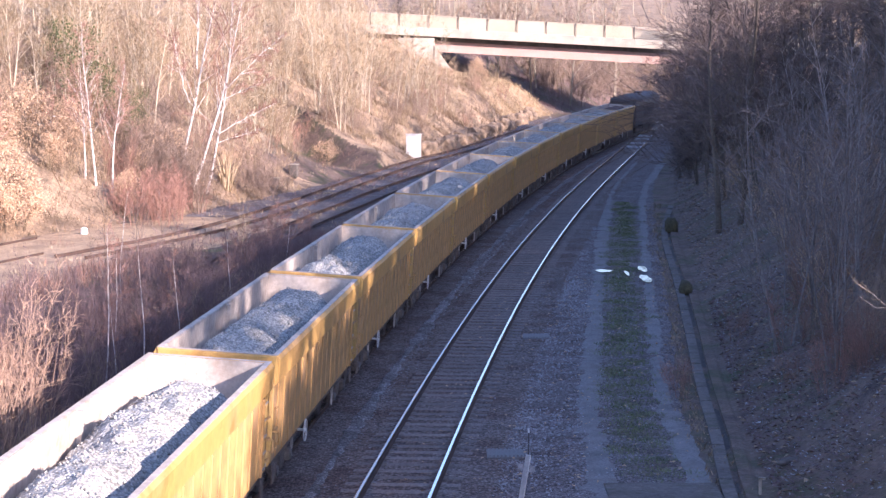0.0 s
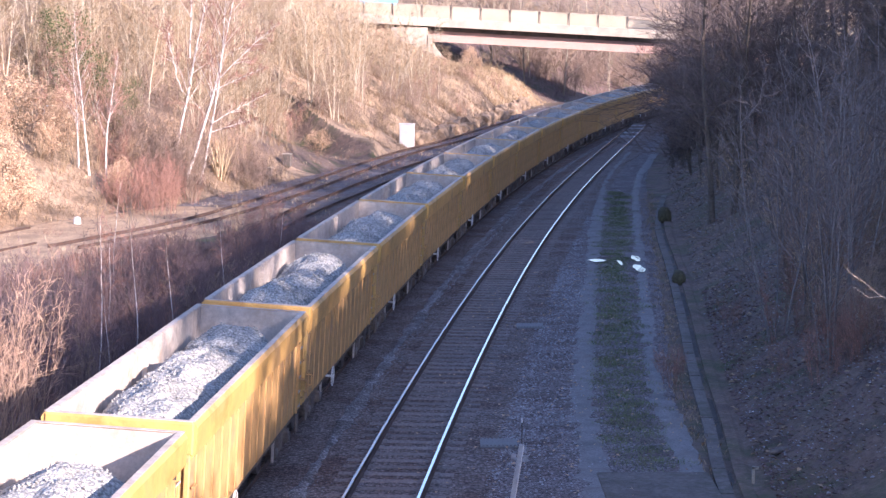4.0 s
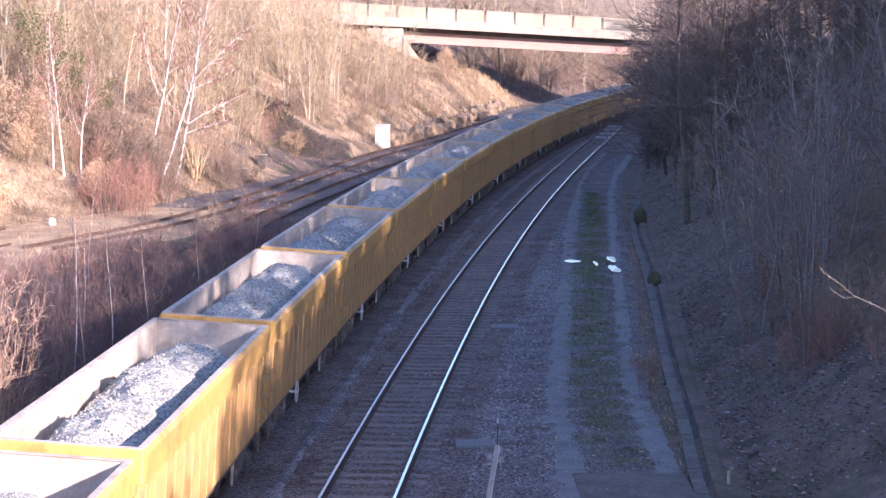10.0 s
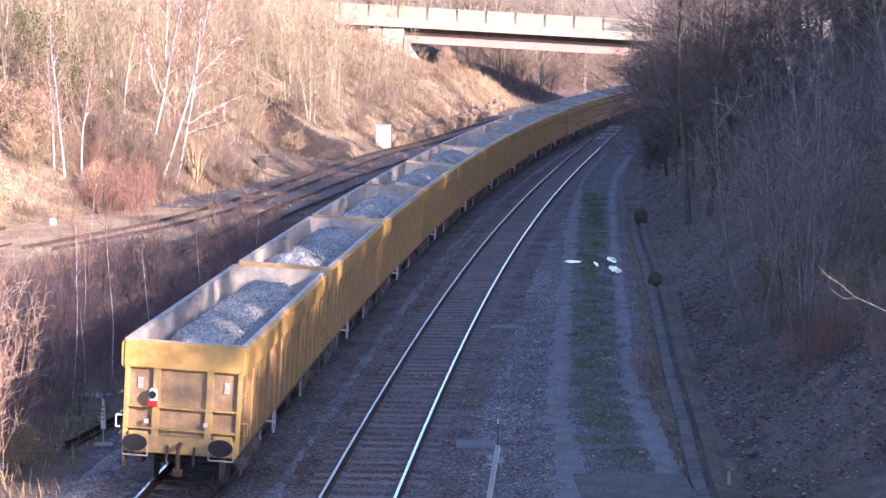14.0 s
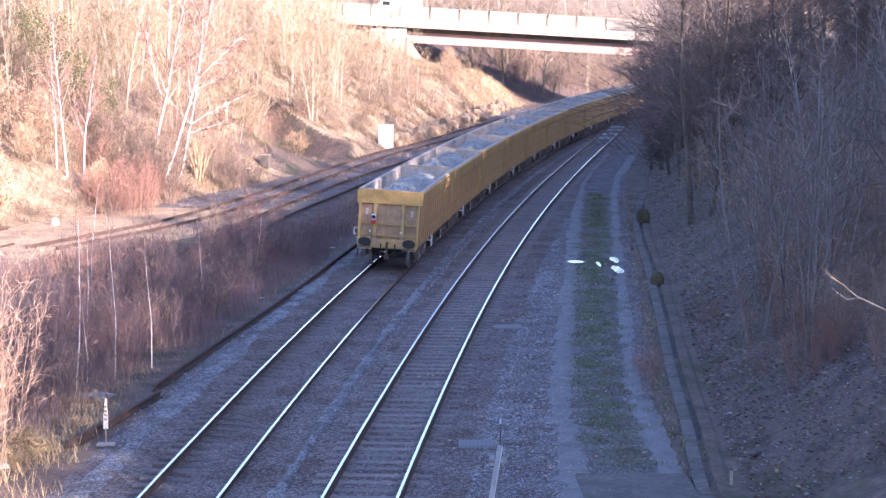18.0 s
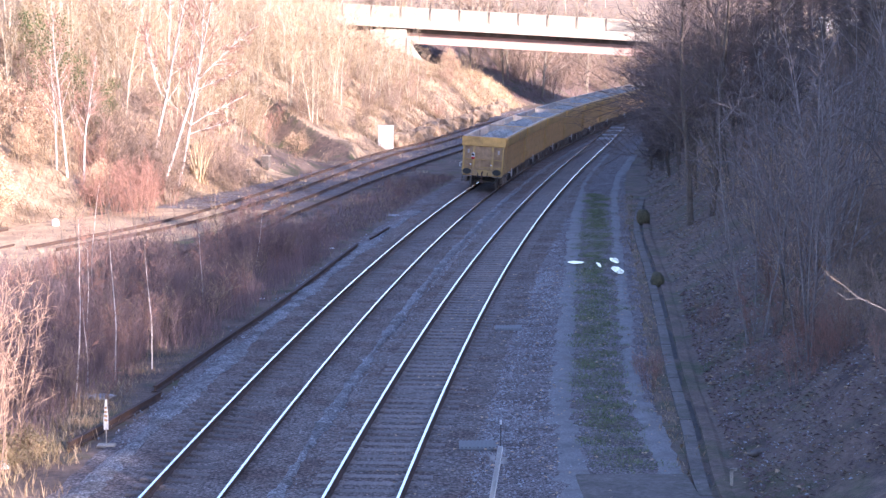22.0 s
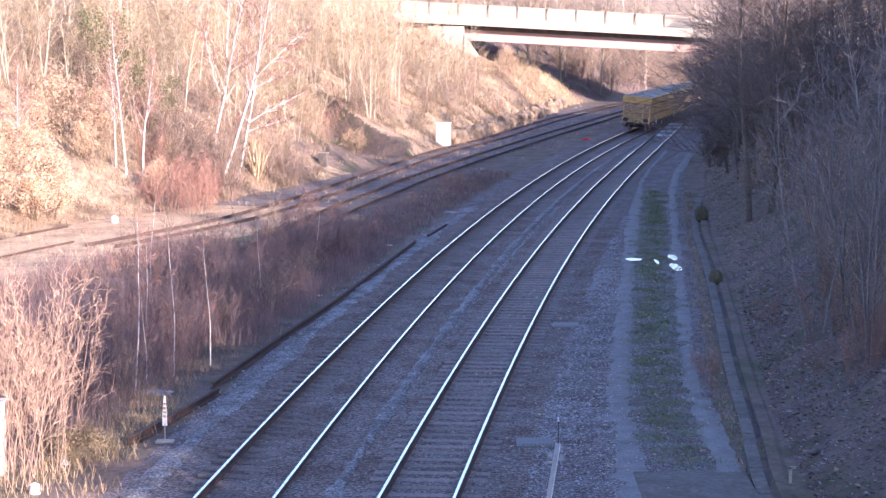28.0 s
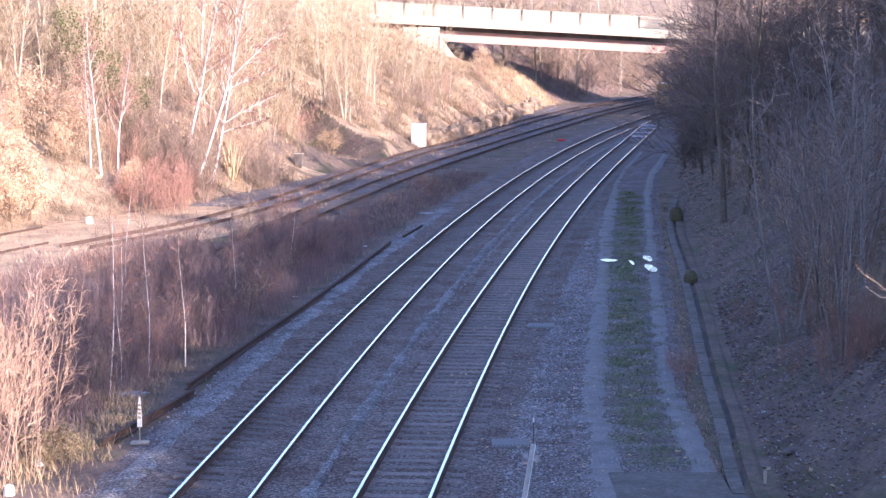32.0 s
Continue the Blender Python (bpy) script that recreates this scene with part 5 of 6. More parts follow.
for i in range(130):
    y = rng.uniform(102, 205)
    x = float(along(LEFT_TOE, y)) - rng.uniform(3, 24)
    if not bare_gully(x, y):
        plant(TAN_SCRUB, x, y, rng.uniform(0.7, 1.1), rng, label="sunlit tan bare shrub on the bank")
for i in range(40):
    y = rng.uniform(84, 118)
    x = float(along(LEFT_TOE, y)) - rng.uniform(0.8, 9)
    plant(LEAFY, x, y, rng.uniform(0.6, 1.0), rng)
for x, y, s in ((-7.75, 142.4, 0.62), (-22, 96, 1.0), (-20.5, 99, 0.9)):
    plant(LEAFY, x, y, s, rng)
for x, y, q in ((-19.6, 119.5, 0.62), (-17.8, 119.5, 0.6), (-22.6, 126, 0.7), (-18.6, 121, 0.75)):
    plant(EVERGREEN, x, y, q, rng)
for i in range(12):
    y = rng.uniform(112, 128)
    plant(WOODS + TAN_SCRUB, y * rng.uniform(-0.225, -0.185), y, rng.uniform(0.55, 0.85), rng)
# dark dense bushes about the foot of the birches, leafy ones above them
def undergrowth(n, y0, y1, d0, d1, seed):
    r, out = random.Random(seed), []
    while len(out) < n:
        y = r.uniform(y0, y1)
        x = float(along(LEFT_TOE, y)) - r.uniform(d0, d1)
        if not bare_gully(x, y):
            out.append((DENSE[len(out) % 3], x, y, r.uniform(0.45, 0.95)))
    return out


r_bush = random.Random(66)
mass("dense_brush", [(DENSE[i % 3], -0.1345 * y + r_bush.gauss(0, 1.0), y, r_bush.uniform(0.6, 1.05)) for i, y in enumerate([r_bush.uniform(112.5, 119.5) for _ in range(34)])], "dense dark brown brush beside the birches", "brush")
mass("dense_brush", [(DENSE[i % 3], -10.9 + r_bush.gauss(0, 0.8), 124.5 + r_bush.uniform(-2.0, 4), r_bush.uniform(0.5, 0.85)) for i in range(14)], "dense grey-brown brush at the foot of the sunlit bank", "brush")
mass("undergrowth", undergrowth(140, 118, 218, 2.5, 20, 67), "bare brown undergrowth beneath the trees of the sunlit bank", "undergrowth")
for x, y, q in ((-18.4, 125, 0.62), (-17.6, 124, 0.55), (-19.5, 127, 0.6), (-12.7, 125.5, 0.5), (4.6, 246, 0.75), (5.2, 245, 0.6)):
    plant(LEAFY, x, y, q, rng)
# brushwood between the main line and the siding
for i in range(90):
    y = rng.uniform(50, 130)
    lo, hi = float(np.interp(y, [52, 68, 84, 105, 130], [-14.5, -10.8, -8.0, -5.4, -1.2])), main_line(y) - 4.1
    plant(RED_SCRUB + SCRUB, rng.uniform(lo, hi), y, rng.uniform(0.45, 0.85) * float(np.interp(y, [78, 92], [1.0, 0.36])), rng)
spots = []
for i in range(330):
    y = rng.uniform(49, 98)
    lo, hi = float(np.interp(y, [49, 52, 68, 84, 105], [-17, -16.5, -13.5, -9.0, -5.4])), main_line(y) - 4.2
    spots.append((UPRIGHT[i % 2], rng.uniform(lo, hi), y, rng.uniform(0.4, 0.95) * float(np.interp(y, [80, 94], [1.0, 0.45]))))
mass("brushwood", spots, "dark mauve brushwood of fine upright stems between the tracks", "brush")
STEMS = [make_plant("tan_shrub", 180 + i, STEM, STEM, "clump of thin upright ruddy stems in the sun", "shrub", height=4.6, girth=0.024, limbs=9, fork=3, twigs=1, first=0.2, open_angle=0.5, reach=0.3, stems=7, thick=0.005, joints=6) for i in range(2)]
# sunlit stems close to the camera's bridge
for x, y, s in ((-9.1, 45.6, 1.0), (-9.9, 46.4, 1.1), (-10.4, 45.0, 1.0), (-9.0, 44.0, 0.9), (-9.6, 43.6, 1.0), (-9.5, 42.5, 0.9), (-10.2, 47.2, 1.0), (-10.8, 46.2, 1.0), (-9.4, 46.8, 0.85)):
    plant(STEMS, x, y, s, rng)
for x, y, q in ((7.2, 246, 1.3), (6.6, 247, 1.15), (8.0, 246.5, 1.0), (2.6, 247.5, 1.0), (3.4, 248, 0.9), (1.8, 247, 0.8), (4.0, 236, 0.7), (1.5, 221, 0.8)):
    plant(TAN_SCRUB, x, y, q, rng, label="pale bare bush on the open slope before the bridge")
for i in range(9):
    plant(RED_SCRUB, -11.4 + rng.uniform(-1.2, 1.2), 48.5 + 0.7 * i, rng.uniform(0.6, 0.9), rng, label="dark reddish scrub behind the sunlit stems")
BRAMBLE = [make_plant("bramble_bush", 200, STEM, STEM, "low sunlit bramble bush with yellow-green leaves", "shrub", ASH_GREEN, 0.05, 0.9, 4, 0.1, height=1.0, girth=0.012, limbs=6, fork=3, twigs=3, first=0.1, open_angle=0.9, reach=0.6, stems=7, thick=0.004, joints=4)]
for x, y, q in ((-8.6, 45.9, 0.8), (-8.4, 46.6, 0.65), (-8.9, 45.2, 0.7), (-9.2, 46.6, 0.75)):
    plant(BRAMBLE, x, y, q, rng)
SAPLINGS = [make_plant("dark_sapling", 190 + i, BARK, DARK_TWIG, "dark bare sapling beside the yard", "tree", height=4.4, girth=0.03, limbs=10, fork=3, twigs=2, first=0.3, open_angle=0.5, reach=0.24, thick=0.007, joints=6) for i in range(2)]
for x, y, q in ((-12.6, 78.5, 0.9), (-11.4, 78.0, 1.0), (-11.0, 79.0, 0.8), (-10.6, 80.5, 0.9), (-9.9, 82.0, 0.85), (-13.4, 80.2, 0.7), (-9.0, 70.0, 0.9), (-8.0, 66.0, 0.8), (-7.4, 73.0, 0.9), (-8.6, 60.5, 0.9), (-7.2, 78.5, 0.8)):
    plant(SAPLINGS, x, y, q, rng)
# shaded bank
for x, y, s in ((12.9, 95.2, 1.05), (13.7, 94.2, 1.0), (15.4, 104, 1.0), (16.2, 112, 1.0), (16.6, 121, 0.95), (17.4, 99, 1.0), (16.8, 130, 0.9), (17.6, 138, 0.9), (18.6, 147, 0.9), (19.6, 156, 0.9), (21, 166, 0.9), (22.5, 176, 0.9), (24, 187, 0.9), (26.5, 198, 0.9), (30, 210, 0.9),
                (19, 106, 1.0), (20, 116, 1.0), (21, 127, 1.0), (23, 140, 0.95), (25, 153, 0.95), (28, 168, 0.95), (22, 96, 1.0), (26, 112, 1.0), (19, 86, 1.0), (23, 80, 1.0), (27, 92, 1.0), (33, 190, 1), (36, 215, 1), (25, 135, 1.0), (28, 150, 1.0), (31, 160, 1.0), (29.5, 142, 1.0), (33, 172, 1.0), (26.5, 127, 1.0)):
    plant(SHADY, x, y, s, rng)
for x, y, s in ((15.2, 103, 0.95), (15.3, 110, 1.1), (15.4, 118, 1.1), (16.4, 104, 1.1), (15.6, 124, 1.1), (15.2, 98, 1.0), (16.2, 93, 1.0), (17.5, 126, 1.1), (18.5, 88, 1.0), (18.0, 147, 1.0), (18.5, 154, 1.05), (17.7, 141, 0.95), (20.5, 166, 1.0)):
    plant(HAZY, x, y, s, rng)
for x, y, s in ((10.1, 52.0, 1.0), (9.8, 58.3, 1.0), (10.8, 58.4, 0.95), (11.6, 56.6, 1.05), (12.4, 62, 1.0), (13.4, 66, 1.0), (13.0, 53, 1.0), (12.0, 70, 0.9), (15, 60, 1.05), (15.5, 74, 0.9), (14.5, 80, 0.9), (16.5, 68, 1.0)):
    plant(SLENDER, x, y, s, rng)
shrubs = []
for i in range(105):
    y = rng.uniform(52, 190)
    shrubs.append((rng.choice(SCRUB), float(along(RIGHT_TOE, y)) + rng.uniform(2.2, 20), y, rng.uniform(0.5, 0.95)))
mass("shrubs", shrubs, "bare brown shrubs on the shaded bank", "shrubs")
shrubs = []
for i in range(60):
    y = rng.uniform(43, 76)
    shrubs.append((rng.choice(SCRUB + RED_SCRUB), float(along(RIGHT_TOE, y)) + rng.uniform(2.6, 9.5), y, rng.uniform(0.3, 0.7)))
mass("shrubs", shrubs, "dark leafless shrubs low on the shaded bank", "shrubs")
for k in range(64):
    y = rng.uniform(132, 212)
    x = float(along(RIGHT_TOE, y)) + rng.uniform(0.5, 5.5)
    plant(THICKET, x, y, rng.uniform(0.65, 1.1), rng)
def bank_brush(n, y0, y1, d0, d1, size, seed):
    r, out = random.Random(seed), []
    for i in range(n):
        y = r.uniform(y0, y1)
        out.append((DENSE[i % 3], float(along(RIGHT_TOE, y)) + r.uniform(d0, d1), y, size * r.uniform(0.5, 1.0)))
    return out


mass("bank_brush", bank_brush(110, 44, 84, 3.2, 12, 0.62, 71), "low brown brushwood on the shaded bank", "brush")
mass("bank_brush", bank_brush(95, 74, 125, 4.0, 18, 0.85, 72), "brown bare brushwood high on the shaded bank", "brush")
# dense wood added on the crest of the shaded bank to block the sun
for row, d in enumerate((25.0, 30.0)):
    for k in range(72):
        y = 12.0 - 6.5 * row + 3.1 * k
        plant(SHADE_TREES, float(along(RIGHT_TOE, y)) + d + rng.uniform(-0.8, 0.8), y, rng.uniform(0.95, 1.05) * float(np.interp(y, [10, 20, 30, 50, 66, 69, 77, 81, 85, 100, 115, 145, 158, 185, 198, 222, 226], [0.86, 0.92, 0.95, 0.93, 0.86, 0.68, 0.68, 0.8, 0.8, 0.7, 0.58, 0.62, 0.62, 0.6, 0.6, 0.6, 1.25])), rng)
# two more added, to move the shadow's edge along the train
r_edge = random.Random(5)
for d, y in ((25.4, 8.7), (29.6, 2.4)):
    plant(SHADE_TREES, float(along(RIGHT_TOE, y)) + d, y, 0.86, r_edge)
for k in range(22):
    y = 8.0 + 3.2 * k
    plant(SHADE_TREES, float(along(RIGHT_TOE, y)) + 35 + rng.uniform(-0.8, 0.8), y, rng.uniform(0.92, 1.02), rng)
for k in range(18):
    y = 128.0 + 4.4 * k
    plant(SHADE_TREES, float(along(RIGHT_TOE, y)) + 27.5 + rng.uniform(-0.8, 0.8), y, rng.uniform(0.58, 0.64), rng)
# added hedge: shades the ground but lets sun reach the nearest wagons
for k in range(112):
    y = -46 + k * 1.5 if k < 45 else 21.5 + (k - 45) * 2.5
    plant(SHADE_HEDGE, float(along(RIGHT_TOE, y)) + rng.uniform(23.2, 24.2), y, rng.uniform(1.0, 1.12) * (0.84 if -8 < y < 19 else 1.0), rng)
# woods behind the far bridge
far = []
for i in range(170):
    y = rng.uniform(263, 300) if i < 70 else rng.uniform(300, 450)
    x = float(np.interp(y, [266, 450], [10, 44])) + rng.uniform(-56, 66)
    if not along(LEFT_TOE, y) - 1.5 < x < along(RIGHT_TOE, y) + 1.5:
        far.append((LIGHT_WOODS[i % 3], x, y, rng.uniform(0.8, 1.5)))
mass("far_wood", far, "bare sunlit woods beyond the road bridge", "woods")
# brown shrubs are mixed in to put the part shade into the colour
far = [((TAN_SCRUB + DENSE)[i % 5], float(along(LEFT_TOE, y)) - rng.uniform(1.5, 26), y, rng.uniform(1.1, 1.8)) for i, y in enumerate([rng.uniform(266, 330) for _ in range(75)])]
mass("far_brushwood", far, "tall tan and brown brushwood beyond the road bridge, darkened for part shade", "brush")
far = [(DENSE[i % 3], float(along(LEFT_TOE, y)) - rng.uniform(0.6, 9), y, rng.uniform(0.8, 1.5)) for i, y in enumerate([rng.uniform(272, 350) for _ in range(100)])]
mass("far_brushwood", far, "brown brushwood where the line curves away", "brush")

# ground cover
def scatter(n, inside, seed, radius):
    r = random.Random(seed)
    return [(*inside(r), radius) for _ in range(n)]


def left_bank(r):
    while True:
        y = r.uniform(92, 240)
        x = float(along(LEFT_TOE, y)) - r.uniform(0.2, 20)
        if not bare_gully(x, y) or r.random() < 0.03:
            return x, y


def far_bank(r):
    y = r.uniform(260, 300)
    return float(along(LEFT_TOE, y)) - r.uniform(0.5, 24), y


def right_bank(r):
    y = r.uniform(40, 170)
    return float(along(RIGHT_TOE, y)) + r.uniform(0.3, 13), y


def brush(r, y0=44, y1=135):
    y = r.uniform(y0, y1)
    lo, hi = float(np.interp(y, [44, 52, 68, 84, 105, 135], [-15, -13.5, -10, -7.4, -4.8, 0.4])), main_line(y) - (3.5 if y > 62 else 4.9)
    return r.uniform(lo + r.gauss(0, 0.9), hi), y


blades("dead_bracken", scatter(4200, left_bank, 1, 0.7), DEAD_FERN, "dead brown bracken and bramble on the sunlit bank", "bracken", 0.5, 0.9, 0.0105, 15, 1)
# mauve colour stands for the bridge's shade on this slope
blades("dead_brushwood", scatter(1500, far_bank, 21, 0.9), MAUVE_TWIG, "dead brushwood behind the road bridge, mauve for the shade there", "brushwood", 0.6, 0.6, 0.009, 15, 31)
def open_slope(r):
    y = r.uniform(176, 249)
    return float(along(LEFT_TOE, y)) - r.uniform(0.3, 14), y


blades("dead_bracken", scatter(900, open_slope, 23, 0.8), DEAD_FERN, "dead brown bracken on the open slope before the bridge", "bracken", 0.5, 0.9, 0.016, 13, 34)
blades("dead_grass", scatter(900, lambda r: (lambda y: (float(along(LEFT_TOE, y)) - r.uniform(0.3, 10), y))(r.uniform(222, 256)), 22, 0.8), STRAW, "pale dead grass on the spur before the bridge", "grass", 0.5, 0.9, 0.016, 13, 32)
blades("dead_grass", scatter(1000, left_bank, 2, 0.6), STRAW, "pale dead grass on the sunlit bank", "grass", 0.45, 0.5, 0.014, 9, 2)
blades("dead_bracken", scatter(3000, right_bank, 3, 0.6), LITTER, "dead brown bracken and ivy on the shaded bank", "bracken", 0.16, 1.0, 0.004, 10, 3)
blades("dead_grass", scatter(900, right_bank, 43, 0.7), MAUVE_TWIG, "withered grass in patches on the shaded bank", "grass", 0.2, 0.8, 0.0035, 16, 43)
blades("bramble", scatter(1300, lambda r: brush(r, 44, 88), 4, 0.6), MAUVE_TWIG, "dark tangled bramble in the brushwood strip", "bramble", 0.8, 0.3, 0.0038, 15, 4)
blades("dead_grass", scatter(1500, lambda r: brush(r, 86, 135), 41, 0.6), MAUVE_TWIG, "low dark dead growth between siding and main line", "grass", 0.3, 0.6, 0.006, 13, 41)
blades("dead_grass", scatter(320, brush, 5, 0.5), BRACKEN, "dead grass in the brushwood strip", "grass", 0.35, 0.6, 0.01, 9, 5)
r_grass = random.Random(8)
blades("verge_grass", [(x + 0.02 + r_grass.gauss(0, 0.36), y + r_grass.uniform(-0.6, 0.6), 0.4) for x, y in lane_path for _ in range(3) if 44.5 < y < 120], GRASS, "short grass down the middle of the lane", "grass", 0.07, 0.9, 0.005, 60, 6, 0.1)
blades("verge_grass", [(x + 1.5 + r_grass.uniform(-0.2, 0.5), y, 0.3) for x, y in lane_path for _ in range(1) if 43 < y < 120], BRACKEN, "dead leaves and grass between lane and drain", "grass", 0.12, 0.9, 0.01, 10, 7, 0.05)


def yard_weeds(r):
    y = r.uniform(70, 230)
    return float(np.interp(y, [60, 80, 96, 112, 128, 149, 174, 203, 235], [-23, -17.5, -13.2, -9.7, -6.3, -2.5, 3.2, 9, 16])) + r.gauss(0, 3.4), y


blades("dead_grass", scatter(520, yard_weeds, 9, 0.6), STRAW, "dead weeds among the siding tracks", "grass", 0.22, 0.7, 0.012, 10, 8)
blades("dead_bracken", scatter(260, yard_weeds, 10, 0.5), RED_TWIG, "reddish dead weeds among the siding tracks", "weeds", 0.5, 0.5, 0.008, 9, 9)

blades("dead_grass", [(-9.1 + 1.4 * math.sin(i * 2.7), 51.5 + 4.5 * math.sin(i * 1.9 + 2), 0.5) for i in range(150)], STRAW, "short pale dead grass beside the old rail", "grass", 0.2, 0.9, 0.006, 16, 33)
blades("bramble", [(-9.2 + 1.4 * math.sin(i * 1.7), 46.5 + 3.4 * math.sin(i * 2.3 + 1), 0.5) for i in range(20)], ASH_GREEN, "sunlit yellow-green bramble leaves under the pale stems", "bramble", 0.26, 0.9, 0.01, 22, 11)
plant(RED_SCRUB, 6.5, 54.8, 0.5, rng, sink=-0.05, label="dark reddish dead weed clump beside the drain")
plant(RED_SCRUB, 6.42, 55.3, 0.38, rng, sink=-0.05, label="dark reddish dead weed clump beside the drain")
for x, y, q in ((9.6, 50.4, 0.62), (10.2, 50.6, 0.7), (9.9, 51.8, 0.6), (10.6, 51.2, 0.7), (9.0, 53.2, 0.4), (10.6, 46.0, 0.5), (9.9, 58, 0.7), (10.8, 60, 0.8), (9.2, 63.5, 0.6)):
    plant(RED_SCRUB, x, y, q, rng, label="small dark reddish shrub on the shaded bank")
plant(RED_SCRUB, 6.35, 57.2, 0.3, rng, sink=-0.05, label="dark reddish dead weed clump beside the drain")


def fallen_leaves(name, spots, mat, label, size, seed):
    """Small curled leaves lying about."""
    r = random.Random(seed)
    verts, faces = [], []
    for x, y in spots:
        z, a, s, n = float(land(x, y)) + 0.075, r.uniform(0, 6.28), size * r.uniform(0.6, 1.4), len(verts)
        c, q = math.cos(a) * s, math.sin(a) * s
        verts += [(x - c, y - q, z), (x - q * 0.5, y + c * 0.5, z + s * r.uniform(0.1, 0.8)), (x + c, y + q, z + s * 0.3), (x + q * 0.5, y - c * 0.5, z + s * r.uniform(0.1, 0.8))]
        faces.append((n, n + 1, n + 2, n + 3))
    tagged(piece(name, raw(name, verts, faces), mat), label, "leaves", kind="stuff")


def yard_edge(r):
    y = r.uniform(56, 92)
    return float(np.interp(y, [60, 80, 96, 112], [-23, -17.5, -13.2, -9.7])) + 2.4 + r.gauss(0, 0.8), y


blades("dead_grass", scatter(420, yard_edge, 14, 0.5), RED_TWIG, "ruddy dead weeds along the edge of the yard", "weeds", 0.55, 0.4, 0.008, 12, 14)
blades("dead_grass", scatter(260, yard_edge, 15, 0.5), DARK_TWIG, "dark dead weeds along the edge of the yard", "weeds", 0.7, 0.5, 0.008, 12, 15)
for i in range(6):
    y = 86 + 2.6 * i
    plant(RED_SCRUB, float(np.interp(y, [84, 105, 130], [-8.0, -5.4, -1.2])) - 0.6 + r_grass.gauss(0, 0.5), y + r_grass.uniform(-1, 1), r_grass.uniform(0.5, 0.85), rng, label="ruddy bare shrub between siding and brushwood")
for x, y, q in ((-8.9, 98.6, 0.75), (-8.4, 98.0, 0.6), (-9.3, 96.4, 0.65), (-7.8, 100.4, 0.6), (-8.1, 99.6, 0.7), (-6.7, 105.0, 0.55)):
    plant(RED_SCRUB + TAN_SCRUB, x, y, q, rng, label="sunlit ruddy shrub between the siding rails and the brushwood")
r_leaf = random.Random(12)
fallen_leaves("fallen_leaf", [right_bank(r_leaf) for _ in range(7000)], BRACKEN, "curled brown leaves lying on the shaded bank", 0.07, 1)
# darker leaves, laid thickly to deepen the bank's tone
fallen_leaves("fallen_leaf", [right_bank(r_leaf) for _ in range(20000)], LITTER, "dark leaf litter strewn on the shaded bank", 0.06, 4)
def near_bank(r):
    y = r.uniform(40, 74)
    return float(along(RIGHT_TOE, y)) + 0.4 + 9.5 * r.random() ** 1.3, y


fallen_leaves("fallen_leaf", [near_bank(r_leaf) for _ in range(9000)], MAUVE_TWIG, "faded mauve leaves on the near shaded bank", 0.06, 6)
fallen_leaves("fallen_leaf", [near_bank(r_leaf) for _ in range(3500)], SHOULDER_STONE, "pale dry scraps on the near shaded bank", 0.035, 7)
fallen_leaves("fallen_leaf", [right_bank(r_leaf) for _ in range(7000)], SHOULDER_STONE, "pale scraps and dry leaves lying on the shaded bank", 0.05, 2)
fallen_leaves("fallen_leaf", [(along(RIGHT_TOE, y) - r_leaf.uniform(0.5, 7.5), y) for y in [r_leaf.uniform(41, 85) for _ in range(700)]], BROWN_LEAF, "brown leaves blown about the cess", 0.05, 3)

blades("dead_grass", [(-9.6 + 2.6 * r_leaf.uniform(-1, 0.8), r_leaf.uniform(40.5, 54), 0.5) for _ in range(150)], BRACKEN, "sunlit dead grass under the pale stems", "grass", 0.4, 0.6, 0.006, 20, 12)
for i in range(26):
    plant(RED_SCRUB, -15.2 + r_leaf.uniform(-2.6, 2.2), 110.5 + r_leaf.uniform(-5, 4.5), r_leaf.uniform(0.7, 1.15), rng, label="dark reddish scrub at the foot of the sunlit bank")
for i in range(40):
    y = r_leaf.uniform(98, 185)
    plant(THICKET, float(along(RIGHT_TOE, y)) + r_leaf.uniform(4, 21), y, r_leaf.uniform(0.7, 1.15), rng, label="dense bare thicket on the shaded bank, darkened for its shade")
for i in range(16):
    y = r_leaf.uniform(105, 190)
    plant(SHADY, float(along(RIGHT_TOE, y)) + r_leaf.uniform(6, 22), y, r_leaf.uniform(0.7, 0.95), rng)
blades("dead_grass", [(-12.5, 123.2, 0.35), (-12.3, 122.6, 0.3)], STRAW, "tall yellow grass tuft at the foot of the birches", "grass", 2.2, 0.45, 0.03, 40, 13)

blades("dead_grass", [(main_line(y) - 5.0 + r_leaf.uniform(-0.6, 1.3), y, 0.45) for y in [r_leaf.uniform(49, 66) for _ in range(260)]], BRACKEN, "short withered grass along the old rail", "grass", 0.16, 0.9, 0.005, 16, 51)

